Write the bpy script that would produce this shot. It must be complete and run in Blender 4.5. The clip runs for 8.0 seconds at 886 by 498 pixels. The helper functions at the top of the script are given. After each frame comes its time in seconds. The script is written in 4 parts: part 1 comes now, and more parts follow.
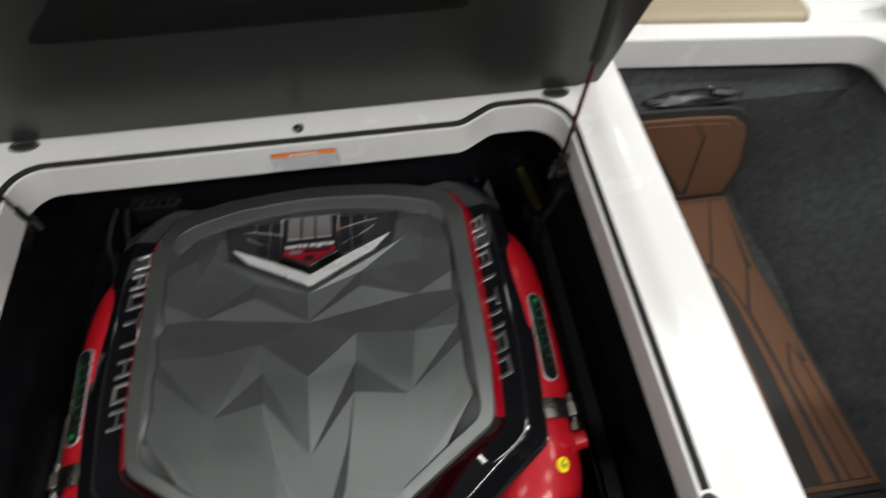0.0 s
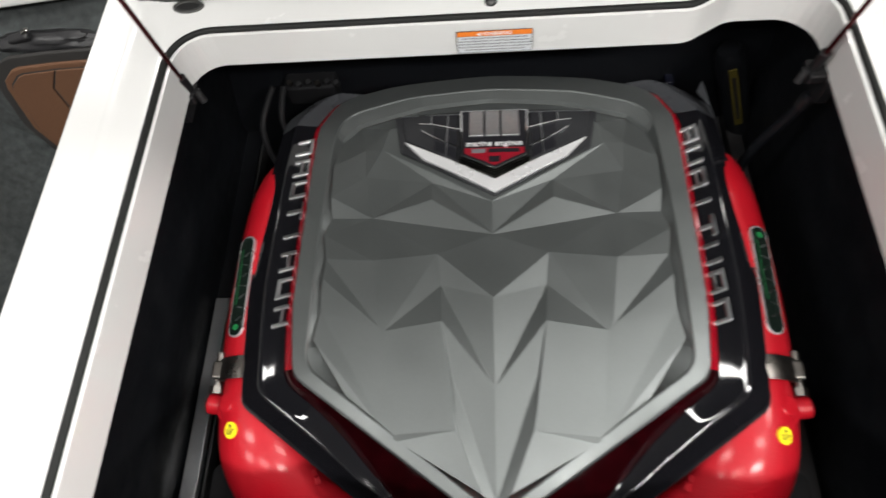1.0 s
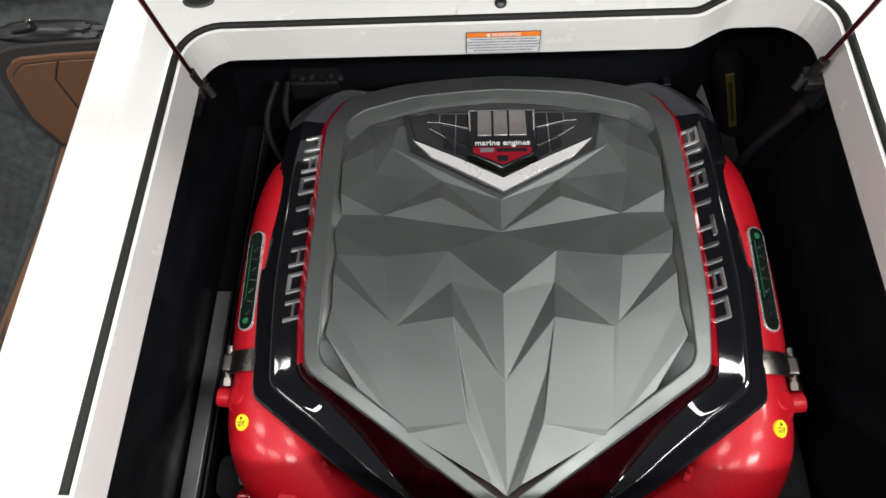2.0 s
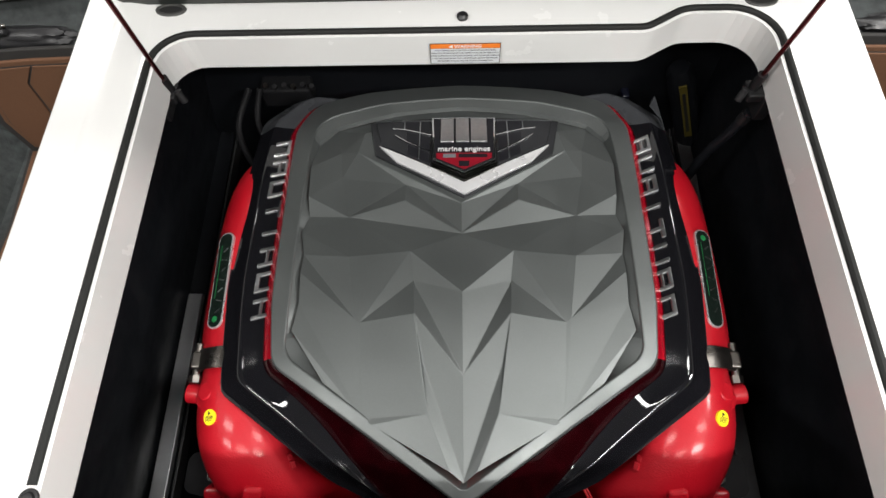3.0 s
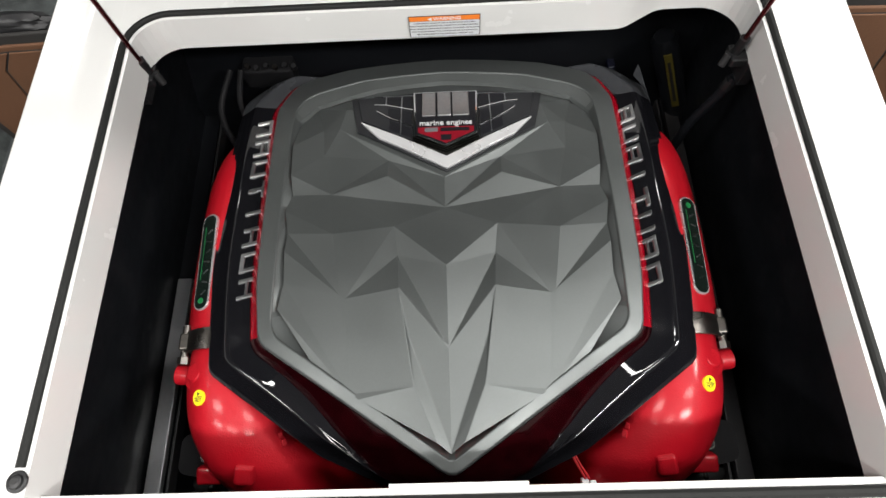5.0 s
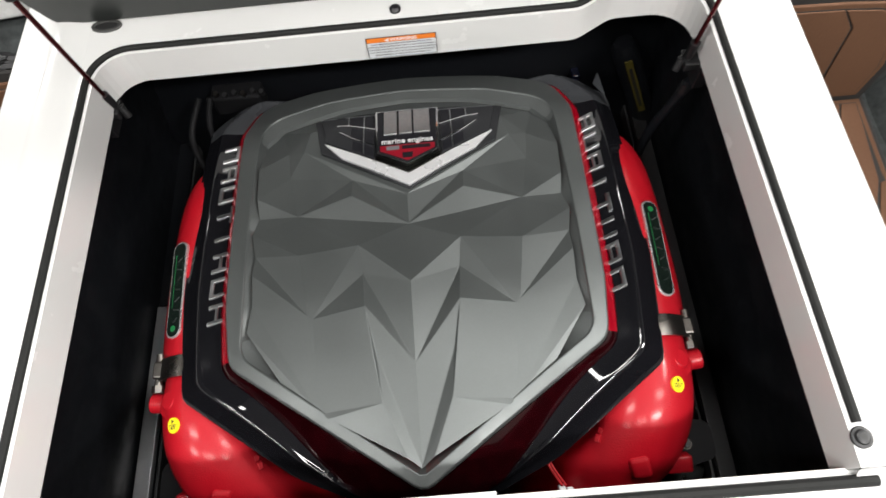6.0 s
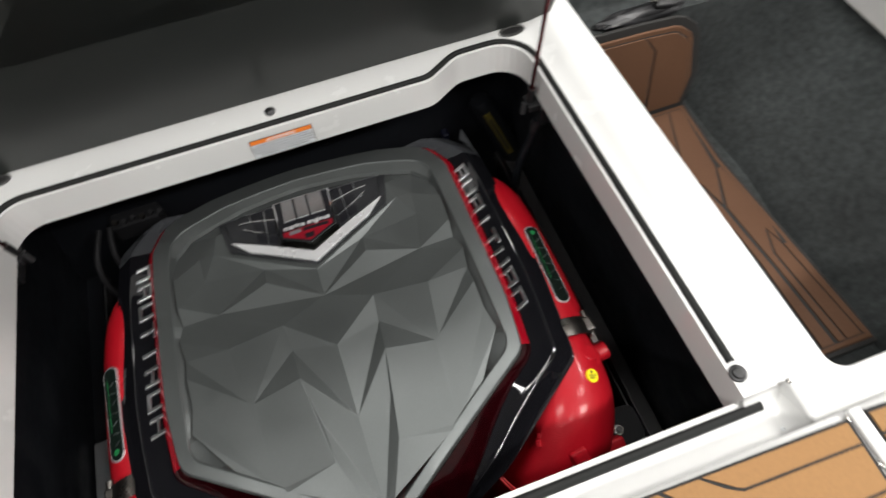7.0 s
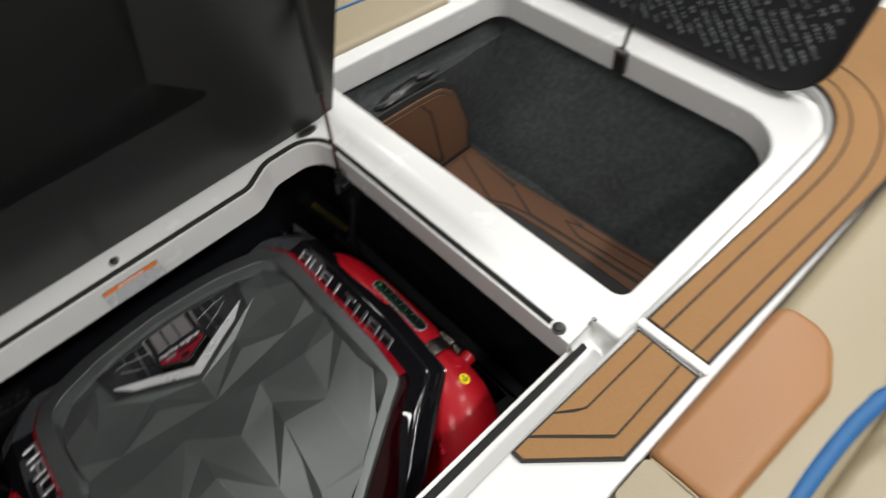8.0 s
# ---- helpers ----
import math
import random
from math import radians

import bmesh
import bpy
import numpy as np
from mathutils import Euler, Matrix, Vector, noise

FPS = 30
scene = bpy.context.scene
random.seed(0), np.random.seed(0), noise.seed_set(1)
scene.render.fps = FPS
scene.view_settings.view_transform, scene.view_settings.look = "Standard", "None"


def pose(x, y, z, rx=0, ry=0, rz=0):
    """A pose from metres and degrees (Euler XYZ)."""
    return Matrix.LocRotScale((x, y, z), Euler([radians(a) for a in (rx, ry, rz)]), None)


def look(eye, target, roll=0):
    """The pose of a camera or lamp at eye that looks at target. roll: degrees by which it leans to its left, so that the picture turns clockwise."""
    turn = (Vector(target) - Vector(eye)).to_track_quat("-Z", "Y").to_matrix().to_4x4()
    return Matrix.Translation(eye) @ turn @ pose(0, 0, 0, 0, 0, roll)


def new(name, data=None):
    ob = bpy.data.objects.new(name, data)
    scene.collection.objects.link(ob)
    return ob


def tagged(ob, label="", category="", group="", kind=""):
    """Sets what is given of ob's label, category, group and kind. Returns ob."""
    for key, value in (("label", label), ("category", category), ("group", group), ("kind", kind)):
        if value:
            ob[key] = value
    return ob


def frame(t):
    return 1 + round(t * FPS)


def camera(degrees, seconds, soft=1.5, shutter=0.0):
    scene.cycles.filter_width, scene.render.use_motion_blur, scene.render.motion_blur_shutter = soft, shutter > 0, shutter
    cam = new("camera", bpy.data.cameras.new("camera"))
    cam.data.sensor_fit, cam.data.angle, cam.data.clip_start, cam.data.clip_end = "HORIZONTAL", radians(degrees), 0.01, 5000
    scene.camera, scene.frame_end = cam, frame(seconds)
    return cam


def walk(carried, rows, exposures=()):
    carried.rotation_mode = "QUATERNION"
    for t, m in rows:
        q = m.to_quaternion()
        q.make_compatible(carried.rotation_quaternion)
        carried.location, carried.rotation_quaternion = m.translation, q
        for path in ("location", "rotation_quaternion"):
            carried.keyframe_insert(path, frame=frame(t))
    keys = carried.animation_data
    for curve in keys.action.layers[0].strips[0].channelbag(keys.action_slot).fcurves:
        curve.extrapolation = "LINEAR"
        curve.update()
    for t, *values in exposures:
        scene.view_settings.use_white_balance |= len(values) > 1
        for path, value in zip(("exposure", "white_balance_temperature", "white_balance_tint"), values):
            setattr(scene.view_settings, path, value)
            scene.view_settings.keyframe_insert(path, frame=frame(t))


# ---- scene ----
cam = camera(73.0, 8.0, shutter=0.5)
PATH = [
    (0, (0.142, -0.067, 1.485), (0.29, 1.01, -0.194), -0.2),
    (0.5, (0.076, -0.034, 1.433), (-0.011, 0.884, -0.341), -8.3),
    (1, (0.004, 0.013, 1.375), (-0.18, 0.837, -0.438), -12.5),
    (1.2, (-0.035, 0.03, 1.37), (-0.201, 0.826, -0.457), -11.4),
    (2.3, (-0.023, 0.0, 1.407), (-0.127, 0.814, -0.417), -6.9),
    (2.5, (-0.016, -0.004, 1.413), (-0.091, 0.817, -0.41), -5.4),
    (3, (-0.006, -0.017, 1.422), (-0.062, 0.82, -0.394), -3.8),
    (3.5, (-0.005, -0.022, 1.417), (-0.048, 0.8, -0.406), -3.0),
    (4, (-0.005, -0.024, 1.415), (-0.057, 0.766, -0.421), -3.5),
    (4.5, (-0.003, -0.03, 1.413), (-0.05, 0.759, -0.424), -3.9),
    (5.8, (0.055, -0.029, 1.415), (-0.012, 0.783, -0.411), -8.7),
    (6, (0.061, -0.032, 1.422), (0.014, 0.795, -0.398), -8.0),
    (6.5, (0.072, -0.058, 1.452), (0.107, 0.838, -0.336), -7.1),
    (7, (0.076, -0.1, 1.488), (0.323, 0.88, -0.238), -6.3),
    (7.5, (0.059, -0.17, 1.536), (0.528, 0.819, -0.138), -4.7),
    (8, (0.063, -0.244, 1.594), (0.778, 0.719, -0.006), -7.5),
]
walk(cam, [(t, look(eye, target, roll)) for t, eye, target, roll in PATH],
     [(0, -0.75), (0.5, -0.15), (1.0, 0.03), (2.5, 0.03), (6.0, 0.08), (7.0, -0.31), (7.5, -0.67), (8.0, -0.84)])
# ---- world and light ----
world = bpy.data.worlds.new("world")
scene.world = world
world.use_nodes = True
world.node_tree.nodes["Background"].inputs[0].default_value = (0.9, 0.95, 1.0, 1)
world.node_tree.nodes["Background"].inputs[1].default_value = 0.15

LAMPS = [(-2.4, -1.7, 60), (-0.5, -1.7, 36), (1.5, -1.7, 160), (-1.9, -0.5, 52), (1.7, -0.5, 40), (0.3, 1.02, 46), (3.2, 0.4, 165), (-2.6, 3.2, 22), (0.2, 3.2, 12), (3.0, 3.2, 55)]
CEIL = 3.6
for lx, ly, watts in LAMPS:
    lamp = bpy.data.lights.new("ceiling_lamp_light", "AREA")
    lamp.shape, lamp.size, lamp.size_y, lamp.energy, lamp.color = "RECTANGLE", 1.2, 0.3, 0.9 * watts, (1.0, 0.98, 0.95)
    ob = new("ceiling_lamp_light", lamp)
    ob.matrix_world = pose(lx, ly, CEIL - 0.085)


# ---- materials ----
def material(name, colour, rough=0.5, metal=0.0, coat=0.0, grain=0.0, scale=60.0, bump=0.0, rscale=0.0, stain=0.0, emit=0.0, coat_rough=0.03, spec=0.5):
    """A node material: base colour varied by fine grain and large stains, roughness wear, bump relief."""
    m = bpy.data.materials.new(name)
    m.use_nodes = True
    nt = m.node_tree
    b = nt.nodes["Principled BSDF"]
    b.inputs["Base Color"].default_value = (*colour, 1)
    b.inputs["Roughness"].default_value = rough
    b.inputs["Metallic"].default_value = metal
    b.inputs["Coat Weight"].default_value = coat
    b.inputs["Coat Roughness"].default_value = coat_rough
    b.inputs["Specular IOR Level"].default_value = spec
    co = nt.nodes.new("ShaderNodeTexCoord")
    if grain or stain:
        fine = nt.nodes.new("ShaderNodeTexNoise")
        fine.inputs["Scale"].default_value, fine.inputs["Detail"].default_value = scale, 6
        nt.links.new(co.outputs["Object"], fine.inputs["Vector"])
        big = nt.nodes.new("ShaderNodeTexNoise")
        big.inputs["Scale"].default_value, big.inputs["Detail"].default_value = 5.0, 4
        nt.links.new(co.outputs["Object"], big.inputs["Vector"])
        ma = nt.nodes.new("ShaderNodeMath")
        ma.operation = "MULTIPLY_ADD"
        ma.inputs[1].default_value, ma.inputs[2].default_value = 2 * grain, 1 - grain
        nt.links.new(fine.outputs["Fac"], ma.inputs[0])
        mb = nt.nodes.new("ShaderNodeMath")
        mb.operation = "MULTIPLY_ADD"
        mb.inputs[1].default_value, mb.inputs[2].default_value = 2 * stain, 1 - stain
        nt.links.new(big.outputs["Fac"], mb.inputs[0])
        mc = nt.nodes.new("ShaderNodeMath")
        mc.operation = "MULTIPLY"
        nt.links.new(ma.outputs[0], mc.inputs[0])
        nt.links.new(mb.outputs[0], mc.inputs[1])
        mix = nt.nodes.new("ShaderNodeVectorMath")
        mix.operation = "SCALE"
        mix.inputs[0].default_value = colour
        nt.links.new(mc.outputs[0], mix.inputs["Scale"])
        nt.links.new(mix.outputs[0], b.inputs["Base Color"])
    if rscale:
        rn = nt.nodes.new("ShaderNodeTexNoise")
        rn.inputs["Scale"].default_value, rn.inputs["Detail"].default_value = 18.0, 5
        nt.links.new(co.outputs["Object"], rn.inputs["Vector"])
        mr = nt.nodes.new("ShaderNodeMapRange")
        mr.inputs["From Min"].default_value, mr.inputs["From Max"].default_value = 0.3, 0.7
        mr.inputs["To Min"].default_value, mr.inputs["To Max"].default_value = rough * (1 - rscale), rough * (1 + rscale)
        nt.links.new(rn.outputs["Fac"], mr.inputs["Value"])
        nt.links.new(mr.outputs[0], b.inputs["Roughness"])
    if bump:
        bn = nt.nodes.new("ShaderNodeTexNoise")
        bn.inputs["Scale"].default_value, bn.inputs["Detail"].default_value = scale, 4
        nt.links.new(co.outputs["Object"], bn.inputs["Vector"])
        bp = nt.nodes.new("ShaderNodeBump")
        bp.inputs["Strength"].default_value, bp.inputs["Distance"].default_value = bump, 0.002
        nt.links.new(bn.outputs["Fac"], bp.inputs["Height"])
        nt.links.new(bp.outputs[0], b.inputs["Normal"])
    if emit:
        b.inputs["Emission Color"].default_value = (*colour, 1)
        b.inputs["Emission Strength"].default_value = emit
    return m


GEL = material("white_gelcoat", (0.655, 0.655, 0.645), 0.22, coat=0.4, stain=0.03, rscale=0.3)
BLACKGEL = material("black_gelcoat", (0.027, 0.0300, 0.0285), 0.32, stain=0.15, rscale=0.08, spec=0.14)
FLANGE = material("black_flange", (0.006, 0.0065, 0.007), 0.32, stain=0.1, spec=0.30)
BAY = material("bay_black_paint", (0.0065, 0.0072, 0.009), 0.42, stain=0.2, rscale=0.3, spec=0.28)
RUBBER = material("black_rubber", (0.013, 0.0135, 0.013), 0.7, grain=0.15, bump=0.1, spec=0.2)
GREY = material("satin_grey_cover", (0.086, 0.093, 0.092), 0.44, metal=0.63, grain=0.06, scale=350, stain=0.05, rscale=0.15)
PIANO = material("piano_black", (0.004, 0.004, 0.005), 0.055, coat=0.3, rscale=0.3, spec=0.4)
FLAKE = material("red_mirror_band", (0.36, 0.0018, 0.013), 0.18, metal=0.5, coat=0.6, grain=0.05, scale=500, rscale=0.3)
CAPGREY = material("satin_dark_grey_cap", (0.040, 0.042, 0.046), 0.30, metal=0.3, grain=0.05, scale=300, rscale=0.2)
LETTER = material("satin_silver_print", (0.17, 0.18, 0.19), 0.42, metal=0.5, grain=0.12, scale=500)
# dark mottled red: dim red reflections in the gloss, put into the colour
DIMRED = material("dim_red_reflection_gloss", (0.019, 0.0008, 0.002), 0.16, metal=0.6, coat=0.9, grain=0.95, scale=45, stain=0.9, rscale=0.3)
RED = material("red_engine_enamel", (0.30, 0.002, 0.008), 0.55, coat=0.26, coat_rough=0.17, grain=0.08, scale=420, bump=0.30, rscale=0.2, spec=0.2)
CHEV = material("satin_chrome", (0.74, 0.74, 0.75), 0.30, metal=0.55, rscale=0.3)
WING = material("dark_satin_metal", (0.030, 0.031, 0.034), 0.36, metal=0.6, grain=0.08, scale=400, rscale=0.2)
LOGO = material("satin_chrome_logo", (0.36, 0.365, 0.37), 0.34, metal=0.9, grain=0.15, scale=200, rscale=0.3)
LIDR = material("black_lid_rubber", (0.009, 0.009, 0.010), 0.62, grain=0.2, scale=300, spec=0.15)
CHROME = material("chrome", (0.62, 0.62, 0.63), 0.12, metal=1.0, rscale=0.3)
PLATERIM = material("plate_chrome_edge", (0.70, 0.70, 0.71), 0.28, metal=0.8, rscale=0.3)
STEEL = material("stainless_steel", (0.30, 0.29, 0.27), 0.22, metal=1.0, grain=0.08, rscale=0.3)
ALU = material("aluminium_rail", (0.60, 0.61, 0.63), 0.48, metal=0.9, grain=0.06, scale=150)
DARKALU = material("dark_rail", (0.06, 0.06, 0.062), 0.40, metal=0.4, grain=0.1)
PLATE = material("emblem_black", (0.008, 0.008, 0.010), 0.35, grain=0.3, scale=600, spec=0.2)
SILVER = material("emblem_silver", (0.36, 0.37, 0.38), 0.32, metal=1.0, grain=0.08, rscale=0.3)
WORD = material("dark_chrome", (0.36, 0.365, 0.375), 0.36, metal=1.0, grain=0.08, rscale=0.3)
HALO = material("red_halo_light", (1.0, 0.001, 0.005), 0.4, emit=70.0)
DULL = material("worn_steel", (0.14, 0.13, 0.12), 0.30, metal=1.0, grain=0.2, rscale=0.4)
EMRED = material("emblem_red", (0.16, 0.003, 0.010), 0.3, coat=0.5, grain=0.05)
GREEN = material("plate_green", (0.01, 0.13, 0.038), 0.3, coat=0.5, grain=0.1)
PLATEG = material("plate_dark_green", (0.005, 0.009, 0.007), 0.15, coat=0.8, grain=0.2, scale=200)
YELLOW = material("sticker_yellow", (0.75, 0.62, 0.01), 0.5, grain=0.04)
DARKYELLOW = material("dark_yellow_label", (0.09, 0.07, 0.008), 0.6, grain=0.15)
SHEET = material("label_sheet", (0.62, 0.64, 0.66), 0.5, grain=0.02)
PAPER = material("label_white", (0.75, 0.76, 0.76), 0.5, grain=0.02)
ORANGE = material("label_orange", (0.80, 0.20, 0.02), 0.5, grain=0.02)
INK = material("print_black", (0.012, 0.012, 0.012), 0.6, grain=0.05)
# brown foam, made darker still to put the lockers' shade into its colour
SHADETAN = material("shade_darkened_brown_foam", (0.092, 0.040, 0.017), 0.8, grain=0.10, scale=220, stain=0.08, bump=0.25)
TEAK = material("tan_foam_decking", (0.232, 0.117, 0.037), 0.75, grain=0.10, scale=220, stain=0.06, bump=0.25)
CAULK = material("black_foam_groove", (0.015, 0.014, 0.013), 0.8, grain=0.1)
CARPET = material("charcoal_carpet", (0.027, 0.031, 0.031), 0.95, grain=0.9, scale=70, stain=0.9, bump=1.0)
VINYL = material("cream_vinyl", (0.275, 0.232, 0.152), 0.5, grain=0.04, scale=250, stain=0.04, bump=0.15)
TAN = material("tan_vinyl", (0.265, 0.122, 0.043), 0.5, grain=0.05, scale=250, stain=0.05, bump=0.15)
BLUE = material("blue_vinyl_piping", (0.006, 0.085, 0.235), 0.6, grain=0.05)
PLASTIC = material("black_plastic", (0.010, 0.010, 0.011), 0.45, grain=0.1, rscale=0.3)
WIRE = material("red_wire", (0.45, 0.015, 0.02), 0.45, grain=0.05)
BLUEPLUG = material("blue_plug", (0.003, 0.004, 0.014), 0.4, grain=0.05)
MESHGREY = material("print_bar_grey", (0.10, 0.108, 0.115), 0.5, grain=0.05)
CUP = material("worn_black_plastic", (0.045, 0.045, 0.043), 0.45, grain=0.1, rscale=0.3)
# dark rod metal, tinted red for the engine red that it mirrors
ROD = material("red_tinted_strut_rod", (0.10, 0.02, 0.022), 0.18, metal=0.9, rscale=0.2)
WALL = material("showroom_wall", (0.42, 0.42, 0.41), 0.8, grain=0.03, stain=0.05)
CONCRETE = material("showroom_concrete", (0.40, 0.40, 0.39), 0.5, grain=0.1, stain=0.15, scale=20)
CEILM = material("lamp_housing_white", (0.85, 0.85, 0.85), 0.6, grain=0.03)
ROOF = material("grey_ceiling", (0.20, 0.20, 0.20), 0.85, grain=0.05, stain=0.1, scale=8)
GLOW = material("lamp_diffuser", (1.0, 0.98, 0.95), 0.5, emit=6.0)


# ---- mesh helpers ----
def part(name, bm, mat, parent=None, label="", smooth=False, bevel=0.0, angle=35):
    """One bmesh as one mesh object under a thing or a part."""
    me = bpy.data.meshes.new(name)
    bmesh.ops.recalc_face_normals(bm, faces=bm.faces)
    bm.to_mesh(me)
    bm.free()
    if smooth:
        me.polygons.foreach_set("use_smooth", [True] * len(me.polygons))
        me.set_sharp_from_angle(angle=radians(angle))
    for mm in mat if isinstance(mat, (list, tuple)) else [mat]:
        me.materials.append(mm)
    ob = new(name, me)
    if parent is not None:
        ob.parent = parent
    if label:
        ob["label"] = label
    if bevel:
        mod = ob.modifiers.new("bevel", "BEVEL")
        mod.width, mod.segments, mod.limit_method, mod.angle_limit = bevel, 3, "ANGLE", radians(30)
    return ob


def thing(name, label, category, group="", kind="", at=(0, 0, 0)):
    ob = new(name)
    ob.location = at
    ob.empty_display_size = 0.05
    return tagged(ob, label, category, group, kind)


def rpoly(pts, seg=7):
    """A closed outline from corners (x, y, r), each rounded to its radius."""
    out = []
    n = len(pts)
    for i, (x, y, r) in enumerate(pts):
        p, a, b = Vector((x, y)), Vector(pts[i - 1][:2]), Vector(pts[(i + 1) % n][:2])
        if r <= 0:
            out.append((x, y))
            continue
        u, v = (a - p).normalized(), (b - p).normalized()
        half = u.angle(v) / 2
        d = min(r / math.tan(half), 0.48 * (a - p).length, 0.48 * (b - p).length)
        rr = d * math.tan(half)
        c = p + (u + v).normalized() * (rr / math.sin(half))
        s, e = p + u * d - c, p + v * d - c
        turn = s.angle_signed(e)
        for k in range(seg + 1):
            t = -turn * k / seg
            out.append((c.x + s.x * math.cos(t) - s.y * math.sin(t), c.y + s.x * math.sin(t) + s.y * math.cos(t)))
    return out


def grow(loop, d):
    """The loop moved outwards by d."""
    n = len(loop)
    area = sum(loop[i - 1][0] * loop[i][1] - loop[i][0] * loop[i - 1][1] for i in range(n))
    sgn = 1 if area > 0 else -1
    out = []
    for i in range(n):
        a, p, b = Vector(loop[i - 1]), Vector(loop[i]), Vector(loop[(i + 1) % n])
        e1, e2 = (p - a), (b - p)
        e1 = e1.normalized() if e1.length > 1e-9 else e2.normalized()
        e2 = e2.normalized() if e2.length > 1e-9 else e1
        n1, n2 = Vector((e1.y, -e1.x)) * sgn, Vector((e2.y, -e2.x)) * sgn
        m = n1 + n2
        m = m.normalized() if m.length > 1e-6 else n1
        out.append(tuple(p + m * (d / max(0.35, m.dot(n1)))))
    return out


def slab(loops, z0, z1):
    """A plate between heights z0 and z1; the first loop is its outline, the others are holes."""
    bm = bmesh.new()
    edges = []
    for loop in loops:
        vs = [bm.verts.new((x, y, z1)) for x, y in loop]
        edges += [bm.edges.new((vs[i - 1], vs[i])) for i in range(len(vs))]
    bmesh.ops.triangle_fill(bm, use_beauty=True, use_dissolve=False, edges=edges)
    res = bmesh.ops.extrude_face_region(bm, geom=bm.faces[:])
    for v in res["geom"]:
        if isinstance(v, bmesh.types.BMVert):
            v.co.z = z0
    return bm


def rings(rows, close=True, cap=None):
    """A skin over rows of points, each row a ring of the same count."""
    bm = bmesh.new()
    grid = [[bm.verts.new(p) for p in row] for row in rows]
    n = len(grid[0])
    for a, b in zip(grid, grid[1:]):
        for i in range(n if close else n - 1):
            j = (i + 1) % n
            bm.faces.new((a[i], a[j], b[j], b[i]))
    if cap in ("both", "start"):
        bm.faces.new(grid[0])
    if cap in ("both", "end"):
        bm.faces.new(grid[-1])
    return bm


def box(x0, x1, y0, y1, z0, z1, bm=None):
    bm = bm or bmesh.new()
    c = Matrix.Translation(((x0 + x1) / 2, (y0 + y1) / 2, (z0 + z1) / 2)) @ Matrix.Diagonal((x1 - x0, y1 - y0, z1 - z0, 1))
    bmesh.ops.create_cube(bm, size=1, matrix=c)
    return bm


def tube(path, radii, n=12, cap=True):
    """A round tube through the points, with a radius (or rx, rz pair) at each."""
    pts = [Vector(p) for p in path]
    rows = []
    up = Vector((0.0, 0.05, 1.0))
    for i, p in enumerate(pts):
        d = (pts[min(i + 1, len(pts) - 1)] - pts[max(i - 1, 0)]).normalized()
        s = d.cross(up)
        s = s.normalized() if s.length > 1e-4 else Vector((1, 0, 0))
        u = s.cross(d).normalized()
        r = radii[i] if isinstance(radii, (list, tuple)) else radii
        rows.append([p + (s * math.cos(2 * math.pi * k / n) + u * math.sin(2 * math.pi * k / n)) * r for k in range(n)])
    return rings(rows, cap="both" if cap else None)


def spline(pts, k=6):
    """Points along a smooth curve through pts (tuples of any length)."""
    out = []
    P = [pts[0], *pts, pts[-1]]
    for i in range(1, len(P) - 2):
        for s in range(k):
            t = s / k
            out.append(tuple(0.5 * (2 * b + (c - a) * t + (2 * a - 5 * b + 4 * c - d) * t * t + (3 * b - a - 3 * c + d) * t ** 3)
                             for a, b, c, d in zip(P[i - 1], P[i], P[i + 1], P[i + 2])))
    out.append(tuple(pts[-1]))
    return out


def cyl(p, axis, r, h, n=20, r2=None, bm=None):
    """A cylinder (or cone) from p along axis."""
    bm = bm or bmesh.new()
    a = Vector(axis).normalized()
    m = Matrix.Translation(Vector(p) + a * h / 2) @ a.to_track_quat("Z", "Y").to_matrix().to_4x4()
    bmesh.ops.create_cone(bm, cap_ends=True, segments=n, radius1=r, radius2=r if r2 is None else r2, depth=h, matrix=m)
    return bm


def moved(bm, m):
    bmesh.ops.transform(bm, matrix=m, verts=bm.verts)
    return bm


# ---- the room round the boat ----
FLOOR_Z = -0.75
ob = part("floor", box(-6, 6, -5, 7, FLOOR_Z - 0.1, FLOOR_Z), CONCRETE)
tagged(ob, "grey polished concrete showroom floor", "floor", kind="structure")
ob = part("ceiling", box(-6, 6, -5, 7, CEIL, CEIL + 0.1), ROOF)
tagged(ob, "plain dark grey showroom ceiling above the boat", "ceiling", kind="structure")
for name, b in (("wall_west", (-6.1, -6, -5, 7)), ("wall_east", (6, 6.1, -5, 7)), ("wall_south", (-6, 6, -5.1, -5)), ("wall_north", (-6, 6, 7, 7.1))):
    tagged(part(name, box(*b, FLOOR_Z, CEIL), WALL), "plain pale grey showroom wall", "wall", kind="structure")
for lx, ly, watts in LAMPS:
    th = thing("ceiling_lamp", "white rectangular ceiling lamp, switched on", "lamp", "ceiling lamps", at=(lx, ly, CEIL))
    part("housing", box(-0.63, 0.63, -0.18, 0.18, -0.06, 0), CEILM, th, bevel=0.004)
    part("diffuser", box(-0.6, 0.6, -0.15, 0.15, -0.075, -0.061), GLOW, th)

# ---- deck of the boat ----
DECK, BAND, STEP = 0.750, 0.760, 0.776
XL, XR = -0.577, 0.570                     # locker edges of the two bands beside the engine bay
BAYLOOP = rpoly([(-0.452, -0.018, 0), (0.452, -0.018, 0), (0.452, 0.676, 0.06), (0.335, 0.676, 0.05), (0.275, 0.640, 0.05), (-0.452, 0.640, 0.05)])


